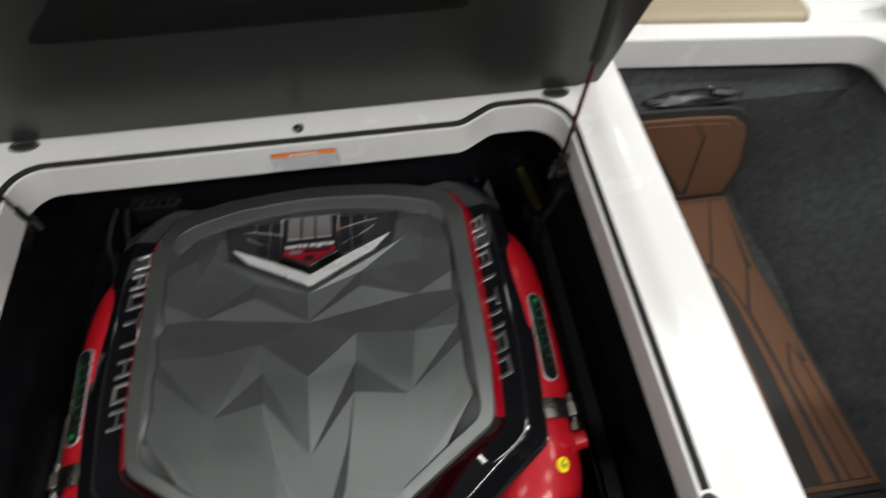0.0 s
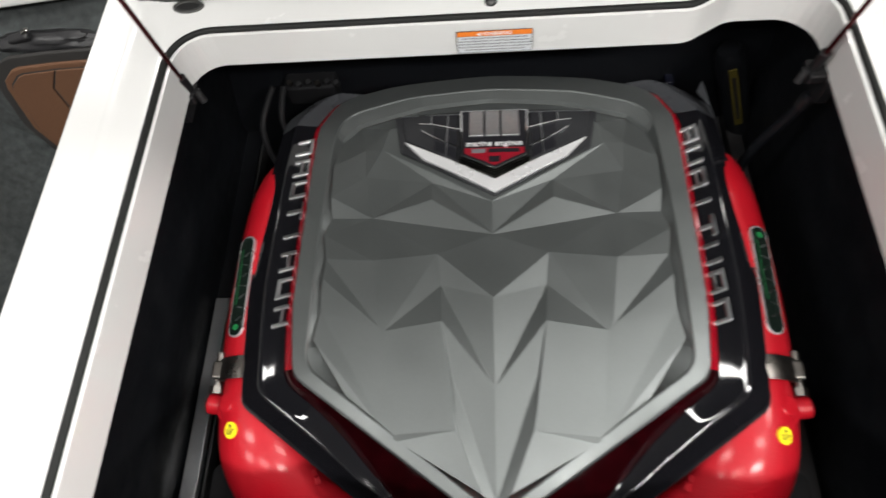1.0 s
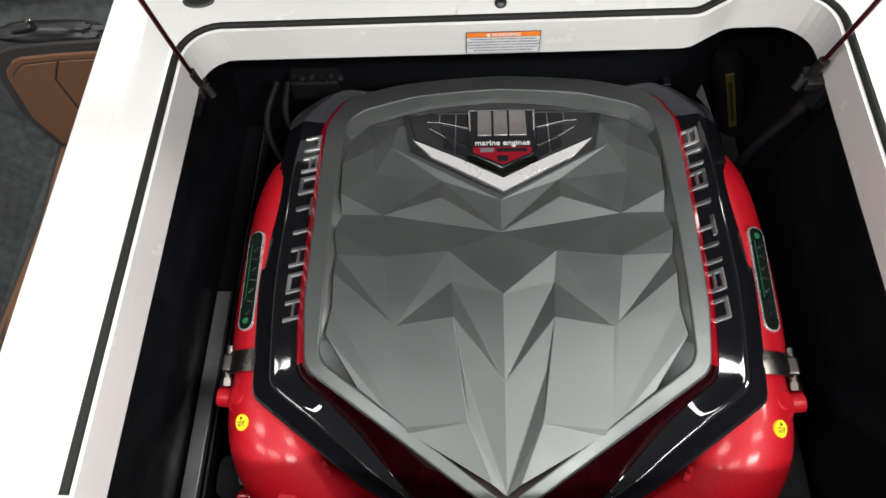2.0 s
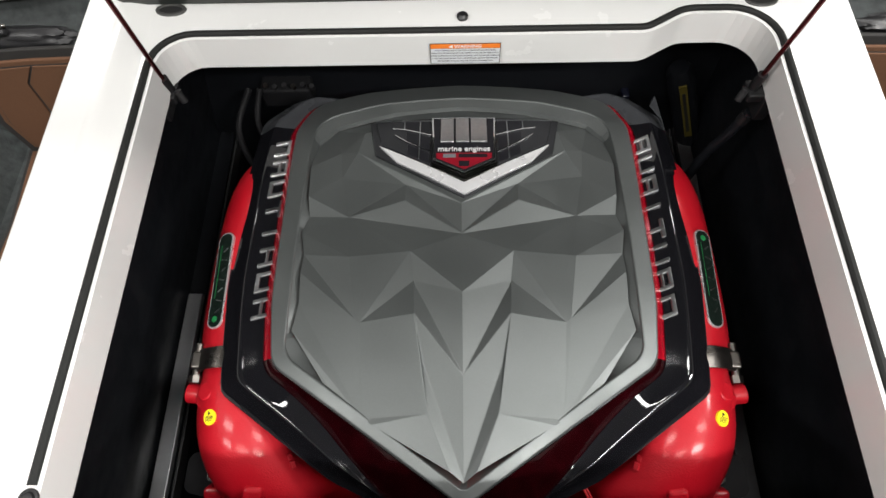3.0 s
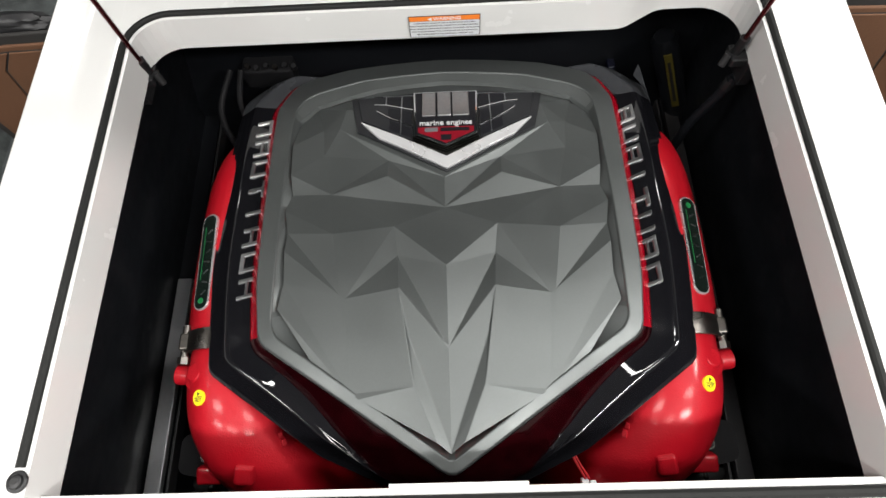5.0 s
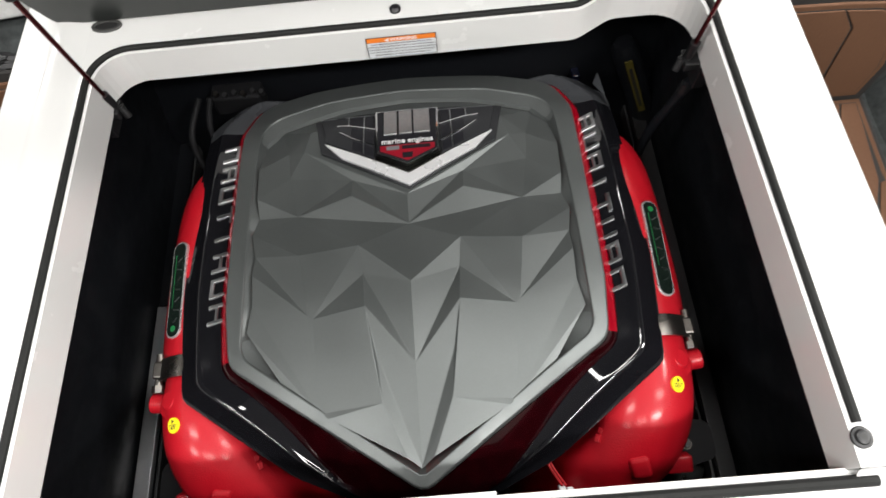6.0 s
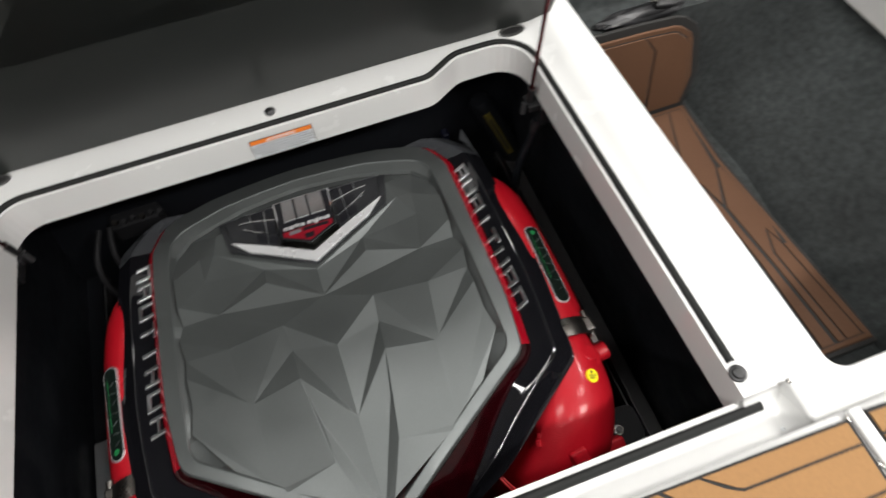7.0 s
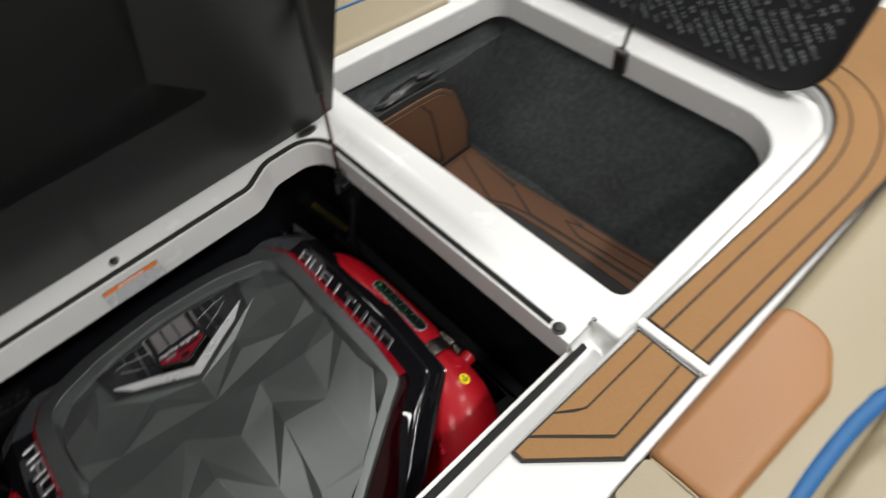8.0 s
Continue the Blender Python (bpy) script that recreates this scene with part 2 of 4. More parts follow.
def lockloop(s):
    e = XR if s > 0 else -XL
    pts = [(e, -0.022, 0.025), (1.092, -0.022, 0.11), (1.094, 0.758, 0.05), (e, 0.814, 0.015)]
    if s < 0:
        pts = [(-x, y, r) for x, y, r in pts]
    return rpoly(pts)


deck = thing("deck", "white glossy fibreglass boat deck round the open hatches", "deck", kind="structure")
# ledge round the engine hatch, open towards the front sill
ring = [p for p in BAYLOOP if p[1] > -0.017]
outline = [(-0.500, -0.012), (-0.452, -0.012), *reversed(ring), (0.452, -0.012), (0.500, -0.012), (0.500, 0.86), (-0.500, 0.86)]
part("hatch_ledge", slab([outline], 0.690, DECK), GEL, deck, bevel=0.005)
for s in (1, -1):
    e = XR if s > 0 else -XL
    out = [(s * 0.506, -0.066), (s * 1.20, -0.066), (s * 1.20, 0.788), (s * 0.506, 0.872)]
    part("locker_surround", slab([out, lockloop(s)], 0.690, BAND), GEL, deck, bevel=0.007)
for s in (1, -1):
    rows = [[(s * x, y, z) for y in (-0.011, 0.86)] for x, z in ((0.470, 0.7496), (0.478, 0.7505), (0.486, 0.7525), (0.494, 0.7555), (0.502, 0.7583), (0.510, 0.7602), (0.518, 0.7606), (0.526, 0.7598))]
    part("fillet", rings(rows, close=False), GEL, deck, smooth=True, angle=60)
part("front_sill", slab([[(-.500, -.068), (.500, -.068), (.500, -.0122), (.4515, -.0122), (.4515, -.010), (-.4515, -.010), (-.4515, -.0122), (-.500, -.0122)]], 0.655, 0.724), GEL, deck, bevel=0.005)
for s in (1, -1):
    rows = [[(s * (0.5065 - r * (1 - math.cos(k * math.pi / 12))), y, 0.7235 + r * (1 - math.sin(k * math.pi / 12))) for k in range(7)] for y, r in ((-0.0665, 0.030), (-0.045, 0.026), (-0.028, 0.018), (-0.012, 0.006))]
    part("corner_fillet", rings(rows, close=False), GEL, deck, smooth=True, angle=60)
for s in (1, -1):
    rows = [[(x, -0.0125 - 0.022 * (1 - math.cos(k * math.pi / 12)), 0.7237 + 0.0225 * (1 - math.sin(k * math.pi / 12))) for k in range(7)] for x in ((0.456, 0.5065) if s > 0 else (-0.5065, -0.456))]
    part("ledge_fillet", rings(rows, close=False), GEL, deck, smooth=True, angle=60)
part("front_step", box(-1.9, 1.9, -0.196, -0.0665, 0.45, STEP), GEL, deck, bevel=0.008)
part("aft_deck", box(-1.9, 1.9, 0.8605, 1.9, 0.45, 0.699), GEL, deck, bevel=0.01)
for s in (1, -1):
    part("side_deck", box(min(s * 1.2005, s * 1.9), max(s * 1.2005, s * 1.9), -0.066, 0.90, 0.45, BAND - 0.003), GEL, deck, bevel=0.006)
hull = part("hull", box(-1.25, 1.25, -2.4, 1.9, FLOOR_Z + 0.25, -0.1), GEL, bevel=0.08)
tagged(hull, "white fibreglass boat hull below the deck", "hull", kind="structure")
for s in (1, -1):
    tagged(part("trailer_bunk", box(min(s * .4, s * .5), max(s * .4, s * .5), -2.0, 1.6, FLOOR_Z, FLOOR_Z + 0.25), CARPET, bevel=.01), "dark carpeted trailer bunk under the hull", "trailer bunk", kind="structure")
    tagged(part("hull_side", box(min(s * 1.9, s * 1.96), max(s * 1.9, s * 1.96), -2.4, 1.9, -0.1, 0.75), GEL, bevel=.01), "white outer side of the boat hull", "hull side", kind="structure")
tagged(part("hull_floor", box(-1.96, 1.96, -2.4, 1.9, -0.1, -0.04), GEL), "hidden inner floor of the boat hull", "hull floor", kind="structure")

# ---- rubber gasket round the hatch ----
gasket = thing("gasket", "black rubber bulb gasket along the hatch rim", "gasket")
line = [p for p in grow(BAYLOOP, 0.010) if p[1] > 0.031]
line = [(0.462, 0.032), *line, (-0.462, 0.018)] if line[0][0] > 0 else [(-0.462, 0.018), *line, (0.462, 0.032)]
prof = [(-0.0050, 0.0), (-0.0045, 0.004), (-0.002, 0.006), (0.002, 0.006), (0.0045, 0.004), (0.0050, 0.0)]
rows = []
for off, dz in prof:
    g = []
    for i, p in enumerate(line):
        a, b = Vector(line[max(i - 1, 0)]), Vector(line[min(i + 1, len(line) - 1)])
        d = (b - a).normalized()
        g.append((p[0] + d.y * off, p[1] - d.x * off, DECK + dz))
    rows.append(g)
part("seal_strip", rings(rows, close=False), RUBBER, gasket, smooth=True)
strip = tube([(-0.476, -0.024, 0.7258), (0.478, -0.024, 0.7258)], 0.0065, n=10)
part("sill_strip", strip, RUBBER, gasket, smooth=True)


latch = thing("latch_plate", "white latch plate screwed to the front sill", "latch plate", at=(0.005, -0.0080, 0.7245))
part("plate", box(-0.075, 0.075, -0.006, 0.002, 0, 0.0028), GEL, latch, bevel=0.001)
for lx in (-0.035, 0.042):
    part("plate_screw", cyl((lx, -0.002, 0.002), (0, 0, 1), 0.0028, 0.0014, 16, r2=0.0018), GEL, latch, smooth=True)


def screw(x, y, z, r, mat, label, name="screw"):
    th = thing(name, label, "screw", at=(x, y, z))
    prof = [(1.0, 0.0), (1.0, 0.16), (0.93, 0.24), (0.70, 0.26), (0.66, 0.40), (0.60, 0.50), (0.45, 0.56), (0.36, 0.57)]
    rows = [[(r * q * math.cos(k * math.pi / 14), r * q * math.sin(k * math.pi / 14), r * h) for k in range(28)] for q, h in prof]
    part("head", rings(rows, cap="both"), mat, th, smooth=True, angle=28)
    part("slot", cyl((0, 0, r * 0.50), (0, 0, 1), r * 0.30, r * 0.08, 6), INK, th)
    return th


screw(0.462, 0.017, DECK, 0.0115, PLASTIC, "black domed screw holding the gasket end")
screw(-0.462, 0.004, DECK, 0.0115, PLASTIC, "black domed screw holding the gasket end")
screw(0.509, -0.014, 0.7595, 0.004, STEEL, "small steel screw in the white deck edge")
screw(0.488, -0.058, 0.724, 0.0035, SHEET, "small white-capped screw in the white front sill")

# striker knob on its raised pad
knob = thing("striker_knob", "black rubber bumper knob on a raised white pad", "knob", at=(0.0, 0.672, DECK))
padl = rpoly([(-0.075, -0.022, 0.01), (0.075, -0.022, 0.01), (0.035, 0.022, 0.02), (-0.035, 0.022, 0.02)])
part("pad", slab([padl], -0.002, 0.004), GEL, knob, bevel=0.003)
b = cyl((0, 0, 0.003), (0, 0, 1), 0.0085, 0.005, 20)
cyl((0, 0, 0.008), (0, 0, 1), 0.0085, 0.003, 20, r2=0.005, bm=b)
part("knob", b, PLASTIC, knob, smooth=True)
for s in (1, -1):
    cup = thing("drain_cup", "black oval drain cup in the white hatch ledge", "drain cup", "drain cups", at=(s * 0.448, 0.700, DECK))
    o1 = [(0.024 * math.cos(a * math.pi / 12), 0.013 * math.sin(a * math.pi / 12)) for a in range(24)]
    part("rim", slab([o1, grow(o1, -0.005)], -0.001, 0.003), CUP, cup, bevel=0.001)
    part("well", slab([grow(o1, -0.005)], 0.0005, 0.0012), INK, cup)

# warning label on the far lip
label = thing("warning_label", "white warning label with an orange header", "label", at=(0.004, 0.6375, 0.716))


def flat(x0, x1, z0, z1, y0=-0.0006, y1=0.0):
    return box(x0, x1, y0, y1, z0, z1)


def text(body, size, mat, parent, m, name="lettering", depth=0.0001, align="CENTER"):
    cu = bpy.data.curves.new(name, "FONT")
    cu.body, cu.size, cu.extrude, cu.align_x, cu.align_y = body, size, depth, align, "CENTER"
    cu.offset = size * 0.018
    tmp = bpy.data.objects.new("tmp", cu)
    me = bpy.data.meshes.new_from_object(tmp)
    bpy.data.objects.remove(tmp)
    me.materials.clear()
    me.materials.append(mat)
    ob = new(name, me)
    ob.parent = parent
    ob.matrix_local = m
    return ob


part("border", flat(-0.0535, 0.0535, -0.021, 0.021), INK, label)
part("sheet", flat(-0.0525, 0.0525, -0.020, 0.0105, -0.0009, -0.0006), SHEET, label)
part("header", flat(-0.0525, 0.0525, 0.0113, 0.020, -0.0009, -0.0006), ORANGE, label)
part("triangle", moved(cyl((0, 0, 0), (0, -1, 0), 0.0042, 0.0003, 3), pose(-0.021, -0.0009, 0.0150, 0, -90, 0)), PAPER, label)
text("WARNING", 0.0085, PAPER, label, pose(0.004, -0.0012, 0.0155, 90, 0, 0))
for i, line_text in enumerate(("AVOID SERIOUS INJURY OR DEATH FROM FIRE OR EXPLOSION", "RESULTING FROM LEAKING FUEL. INSPECT FUEL SYSTEM REGULARLY.",
                               "AVOID GASOLINE CONTAINING ALCOHOL AND NEVER USE GASOLINE", "THAT CONTAINS MORE THAN 10% ETHANOL OR ANY METHANOL.",
                               "SEE OWNERS MANUAL FOR ADDITIONAL INFORMATION")):
    text(line_text, 0.0033, INK, label, pose(0, -0.0011, 0.0072 - i * 0.0056, 90, 0, 0))

# ---- engine bay ----
bay = thing("engine_bay", "black painted inner walls of the engine bay", "engine bay", kind="structure")
for s in (1, -1):
    rx = 0.472 if s > 0 else 0.520
    prof = [(0.470, 0.688), (0.490, 0.60), (rx + 0.034, 0.33), (rx + 0.032, 0.300), (rx, 0.298), (rx - 0.003, 0.05)]
    rows = [[(s * x, y, z) for x, z in prof] for y in (-0.05, 0.80)]
    part("side_wall", rings(rows, close=False), BAY, bay, smooth=True)
    part("rail", box(min(s * rx, s * (rx + 0.029)), max(s * rx, s * (rx + 0.029)), -0.045, 0.40 if s < 0 else 0.795, 0.2985, 0.312), ALU if s < 0 else DARKALU, bay, bevel=0.002)
    part("rail_lip", box(min(s * (rx - 0.009), s * (rx - 0.004)), max(s * (rx - 0.009), s * (rx - 0.004)), -0.045, 0.795, 0.270, 0.3), DARKALU, bay, bevel=0.001)
part("far_wall", box(-0.60, 0.60, 0.80, 0.83, 0.0, 0.688), BAY, bay)
part("front_wall", box(-0.60, 0.60, -0.066, -0.056, 0.0, 0.654), BAY, bay)
part("bay_floor", box(-0.60, 0.60, -0.066, 0.83, 0.0, 0.05), BAY, bay)


# ---- engine ----
def dome(x, y):
    return 0.670 - 0.38 * (y - 0.27) ** 2 - 0.42 * x * x - (0.5 * (y - 0.5) ** 2 if y > 0.5 else 0)


engine = thing("engine", "red and black inboard engine under a faceted grey cover", "engine", at=(-0.003, -0.004, 0.066))
engine_z = Matrix.Translation((0, 0, -0.05))


def epart(name, bm, mat, label="", parent=None, **kw):
    return part(name, moved(bm, engine_z), mat, parent or engine, label, **kw)


# faceted panel: half of it, mirrored about the centre line
HALF = {"C0": (0, 0.402, 0.0040), "C1": (0, 0.355, -0.0018), "C2": (0, 0.262, 0.0110), "C3": (0, 0.155, 0.0085), "C4": (0, 0.034, 0.0070), "a1": (0.082, 0.443, -0.0079),
        "a2": (0.081, 0.409, 0.0025), "a3": (0.164, 0.391, -0.0077), "a4": (0.18, 0.461, -0.0050), "b1": (0.155, 0.32, 0.0049), "b2": (0.07, 0.325, 0.0036), "b3": (0.064, 0.28, -0.0019),
        "b4": (0.062, 0.234, 0.0092), "b5": (0.134, 0.226, 0.0023), "b6": (0.141, 0.231, 0.0025), "L1": (0.23, 0.368, -0.0011), "L2": (0.222, 0.33, 0.0008), "L3": (0.222, 0.3, 0.0065),
        "L4": (0.22, 0.255, 0.0040), "L5": (0.226, 0.219, 0.0040), "d1": (0.051, 0.174, 0.0048), "d2": (0.043, 0.109, 0.0118), "d3": (0.016, 0.043, 0.0120), "dr": (0.112, 0.097, 0.0065),
        "d4": (0.124, 0.104, 0.0045), "d5": (0.174, 0.144, 0.0010), "e2": (0.222, 0.395, -0.0039), "e1": (0.226, 0.427, 0.0050), "e0": (0.231, 0.485, 0.0020), "t1": (0.228, 0.543, -0.0104),
        "t2": (0.204, 0.574, -0.0143), "t3": (0.105, 0.601, -0.0130), "t4": (0, 0.61, -0.0130), "g1": (0.186, 0.513, -0.0052), "g2": (0.158, 0.505, 0.0025), "k0": (0, 0.552, 0.0052),
        "k1": (0.15, 0.545, 0.0039)}
FACES = ("C0 a1 C1|a1 a2 C1|a1 a3 a2|a3 C1 a2|a4 a3 a1|g2 a4 a1|g2 a1 C0|g2 C0 k0 k1|k1 k0 t4 t3|g2 k1 g1|k1 t3 t2|k1 t2 g1|g1 t2 t1|g1 t1 e0|g2 g1 a4|g1 e0 a4|a4 e0 e1|a4 e1 a3|e1 e2 a3|"
         "a3 e2 L1 b1|a3 b1 b2|a3 b2 C1|C1 b2 C2|C2 b2 b3|C2 b3 C3|b2 b1 b5|b2 b5 b3|b3 b5 b4|b3 b4 C3|b1 L1 L2|b1 L2 b6|b1 b6 b5|L2 L3 b6|L3 L4 b6|L4 L5 d4|L5 d5 d4|L4 d4 b6|b6 d4 b5|"
         "b4 b5 d4 d2|b4 d2 d1|b4 d1 C3|d1 d2 C4|C3 d1 C4|d2 d4 dr|d2 dr d3|d2 d3 C4")
bm = bmesh.new()
vs = {}
for k, (x, y, h) in HALF.items():
    for s in (1, -1):
        vs[k, s] = vs[k, 1] if (s < 0 and x == 0) else bm.verts.new((s * x, y, dome(x, y) + h - 0.004))
for f in FACES.split("|"):
    for s in (1, -1):
        try:
            bm.faces.new([vs[k, s] for k in f.split()])
        except ValueError:
            pass
epart("facet_panel", bm, GREY, "satin grey faceted panel", bevel=0.0011)

BORDER = ["C4", "d3", "dr", "d4", "d5", "L5", "L4", "L3", "L2", "L1", "e2", "e1", "e0", "t1", "t2", "t3", "t4"]
border = [HALF[k][:2] for k in BORDER] + [(-HALF[k][0], HALF[k][1]) for k in reversed(BORDER[1:-1])]


def mirror(half):
    return rpoly([*half, *[(-x, y, r) for x, y, r in reversed(half) if x > 0]], 6)


RIM = mirror([(0, 0.004, 0.02), (0.252, 0.176, 0.035), (0.2615, 0.26, 0.2), (0.2635, 0.42, 0.3), (0.270, 0.575, 0.05), (0.246, 0.640, 0.05), (0.16, 0.660, 0.06), (0, 0.668, 0.1)])
EDGE = mirror([(0, -0.030, 0.03), (0.170, 0.045, 0.1), (0.319, 0.150, 0.02), (0.333, 0.30, 0.3), (0.337, 0.50, 0.3), (0.335, 0.612, 0.04), (0.278, 0.672, 0.06), (0, 0.698, 0.1)])
HUB = (0.0, 0.33)
NR = 240


def polar(loop, inset=0.0):
    """The loop at NR even angles round the hub."""
    out = []
    for k in range(NR):
        a = 2 * math.pi * (k + 0.5) / NR - math.pi / 2
        d = Vector((math.cos(a), math.sin(a)))
        best = None
        for i in range(len(loop)):
            p, q = Vector(loop[i - 1]) - Vector(HUB), Vector(loop[i]) - Vector(HUB)
            e = q - p
            den = d.x * e.y - d.y * e.x
            if abs(den) < 1e-12:
                continue
            t = (p.x * e.y - p.y * e.x) / den
            u = (p.x * d.y - p.y * d.x) / den
            if t > 0 and -1e-6 <= u <= 1 + 1e-6 and (best is None or t > best):
                best = t
        out.append((HUB[0] + d.x * (best + inset), HUB[1] + d.y * (best + inset)))
    return out


def ridge(x, y):
    return 0.626 - 0.19 * (y - 0.15) ** 2 - (0.22 * (0.13 - y) if y < 0.13 else 0) - (0.35 * max(0, 0.25 - abs(x)) if y > 0.6 else 0)


def lift(loop, f, dz):
    return [(x, y, f(x, y) + dz) for x, y in loop]


pb, pr, pe = polar(border), polar(RIM), polar(EDGE)
INRIM = mirror([(0, 0.023, 0.01), (0.233, 0.187, 0.035), (0.2355, 0.52, 0.2), (0.233, 0.590, 0.045), (0.13, 0.616, 0.1), (0, 0.624, 0.1)])
epart("cover_rim", rings([lift(polar(border, -0.004), dome, -0.016), lift(pb, dome, -0.009), lift(polar(INRIM, -0.0005), dome, -0.0008), lift(polar(INRIM, 0.0005), dome, 0.0006), lift(polar(INRIM, 0.0015), dome, 0.0013), lift(polar(INRIM, 0.0028), dome, 0.0016), lift(polar(RIM, -0.0036), dome, 0.0006),
                          lift(polar(RIM, -0.0028), dome, 0.0004), lift(polar(RIM, -0.0016), dome, -0.0004), lift(polar(RIM, -0.0008), dome, -0.0018), lift(pr, dome, -0.004), lift(pr, dome, -0.025)]), GREY, "satin grey rim", smooth=True, angle=9)


def between(a, b, t):
    return [(p[0] * (1 - t) + q[0] * t, p[1] * (1 - t) + q[1] * t) for p, q in zip(a, b)]


def inset(x, y):
    """How far across from the rim the bezel begins: the bezel tapers to a point on the front slopes."""
    if y > 0.17:
        return 0.21
    k = min(1.0, max(0.0, (0.300 - abs(x)) / 0.205))
    return 0.21 + 0.78 * k ** 2.2


b1 = [tuple(between([p], [q], inset(*q))[0]) for p, q in zip(pr, pe)]
b2 = [tuple(between([p], [q], max(0.84, 0.5 + 0.5 * inset(*q)))[0]) for p, q in zip(pr, pe)]
mid = [(x, y, ridge(x, y) - 0.0068 * (1 - 0.8 * (inset(*q) - 0.21)) - 0.004 * (inset(*q) > 0.9)) for (x, y), q in zip(b1, pe)]
low = [(x, y, dome(x, y) - 0.011) for x, y in polar(RIM, 0.001)]
half = [tuple(0.5 * (c + d) for c, d in zip(p, q)) for p, q in zip(low, mid)]
band = [[(x, y, dome(x, y) - 0.018) for x, y in polar(RIM, -0.004)], low, [(x, y, z + 0.001) for x, y, z in half], mid]
# one red band: bright along the sides, its front coloured for dim reflections
for bname, mat, blabel, front in (("accent_band", FLAKE, "mirror-bright red accent band", False), ("front_band", DIMRED, "dark front of the red gloss band, mottled for dim reflections", True)):
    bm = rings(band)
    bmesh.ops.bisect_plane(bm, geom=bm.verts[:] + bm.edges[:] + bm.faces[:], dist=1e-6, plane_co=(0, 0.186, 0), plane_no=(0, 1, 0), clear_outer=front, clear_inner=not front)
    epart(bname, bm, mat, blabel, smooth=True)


def across(t):
    """The loop a share t of the way over the bezel, which starts at the band's edge."""
    return [tuple(between([p], [q], max(t, inset(*q) + (1 - inset(*q)) * (t - 0.21) / 0.79))[0]) for p, q in zip(pr, pe)]


def skirt(d, front):
    """The edge moved out by d, and by a further share on the front slopes."""
    out = []
    for (x, y), (u, v) in zip(polar(EDGE), polar(EDGE, 1.0)):
        k = d + front * (min(1.0, max(0.0, (0.305 - abs(x)) / 0.09)) if y < 0.2 else 0.0)
        out.append((x + (u - x) * k, y + (v - y) * k))
    return out


skin = [[(x, y, z - 0.006) for x, y, z in mid], [(x, y, z + 0.0015) for x, y, z in mid], *[lift(across(t), ridge, dz) for t, dz in ((0.42, -0.0036), (0.52, -0.0017), (0.58, -0.0006), (0.63, 0.0), (0.68, -0.0005), (0.72, -0.0024), (0.82, -0.0085), (0.93, -0.0148))],
                      lift(polar(EDGE, 0.0005), ridge, -0.0180), lift(polar(EDGE, 0.003), ridge, -0.0205),
                      lift(skirt(0.008, 0.0), ridge, -0.022), lift(skirt(0.009, 0.0), ridge, -0.044), lift(skirt(0.006, 0.0), ridge, -0.056), lift(polar(EDGE, -0.01), ridge, -0.072)]
for bname, mat, blabel, cap in (("bezel", PIANO, "glossy black bezel", False), ("bezel_end_cap", CAPGREY, "satin dark grey end of the bezel", True)):
    bm = rings(skin)
    bmesh.ops.bisect_plane(bm, geom=bm.verts[:] + bm.edges[:] + bm.faces[:], dist=1e-6, plane_co=(0, 0.590, 0), plane_no=(0, 1, 0), clear_outer=not cap, clear_inner=cap)
    epart(bname, bm, mat, blabel, smooth=True, angle=50)

fin = [(.318, .632, -.004), (.333, .600, -.002), (.338, .560, -.010), (.336, .596, -.014), (.330, .655, .004), (.326, .650, -.012)]
bm = bmesh.new()
vv = [bm.verts.new((x, y, ridge(x, y) + h)) for x, y, h in fin]
for f in ((0, 1, 4), (1, 2, 3), (1, 3, 4), (0, 4, 5), (3, 5, 4), (0, 5, 3, 2, 1)):
    bm.faces.new([vv[i] for i in f])
epart("fin", bm, CAPGREY, "small pointed fin", bevel=0.0015)

# raised chrome shapes along both sides of the bezel, where a word mark stands
def bezel_z(x, y):
    rx, ex = 0.262 + 0.008 * (y - 0.198), 0.325 + 0.03 * (y - 0.160)
    return ridge(x, y) - 0.0062 + 0.0058 * min(1.0, ((x - rx) / (ex - rx) - 0.21) / 0.42)


MARKS = (((-1, 1, -1, -.58), (-1, 1, .58, 1), (.5, 1, -1, 1)), ((-1, 1, -1, -.58), (-1, 1, .58, 1), (.55, 1, -1, 1), (-.25, .1, -1, 1)), ((-1, 1, -1, -.58), (-1, 1, .58, 1), (-1, -.55, -1, 1)))
for s in (1, -1):
    for i in range(8):
        j = i if s > 0 else 7 - i                      # which sign it is, counted along the word
        y = 0.260 + i * 0.0405
        x = 0.2800 + 0.010 * (i / 7)
        w, h = 0.0125, 0.0155
        shapes = ((-1, 1, -.22, .22), (.5, 1, -1, 1)) if j == 3 else ((-1, 1, -.2, .2),) if j == 4 else MARKS[(0, 1, 2, 0, 0, 1, 2, 1)[j]]
        bm = bmesh.new()
        for (u0, u1, v0, v1) in shapes:
            box(x + s * u0 * w if s > 0 else x - u1 * w, x + u1 * w if s > 0 else x - u0 * w, y + v0 * h, y + v1 * h, -0.008, 0.0030, bm)
        for v in bm.verts:
            v.co.z += bezel_z(v.co.x, v.co.y)
            v.co.y += (v.co.x - x) * 0.35 * (1 if s > 0 else -1)
            v.co.x *= s
        epart("word_mark_bar", bm, WORD, "raised silver bar" if i == 0 else "", bevel=0.0014)

    # red light that shines out along the inner foot of the signs
    row = []
    for k in range(25):
        y = .240 + .0135 * k
        x = .2670 + .012 * (y - .25)
        row.append((s * x, y, bezel_z(x, y) + .0012))
    epart("halo_light", tube(row, .0011, 6), HALO, "glowing red light line", smooth=True)

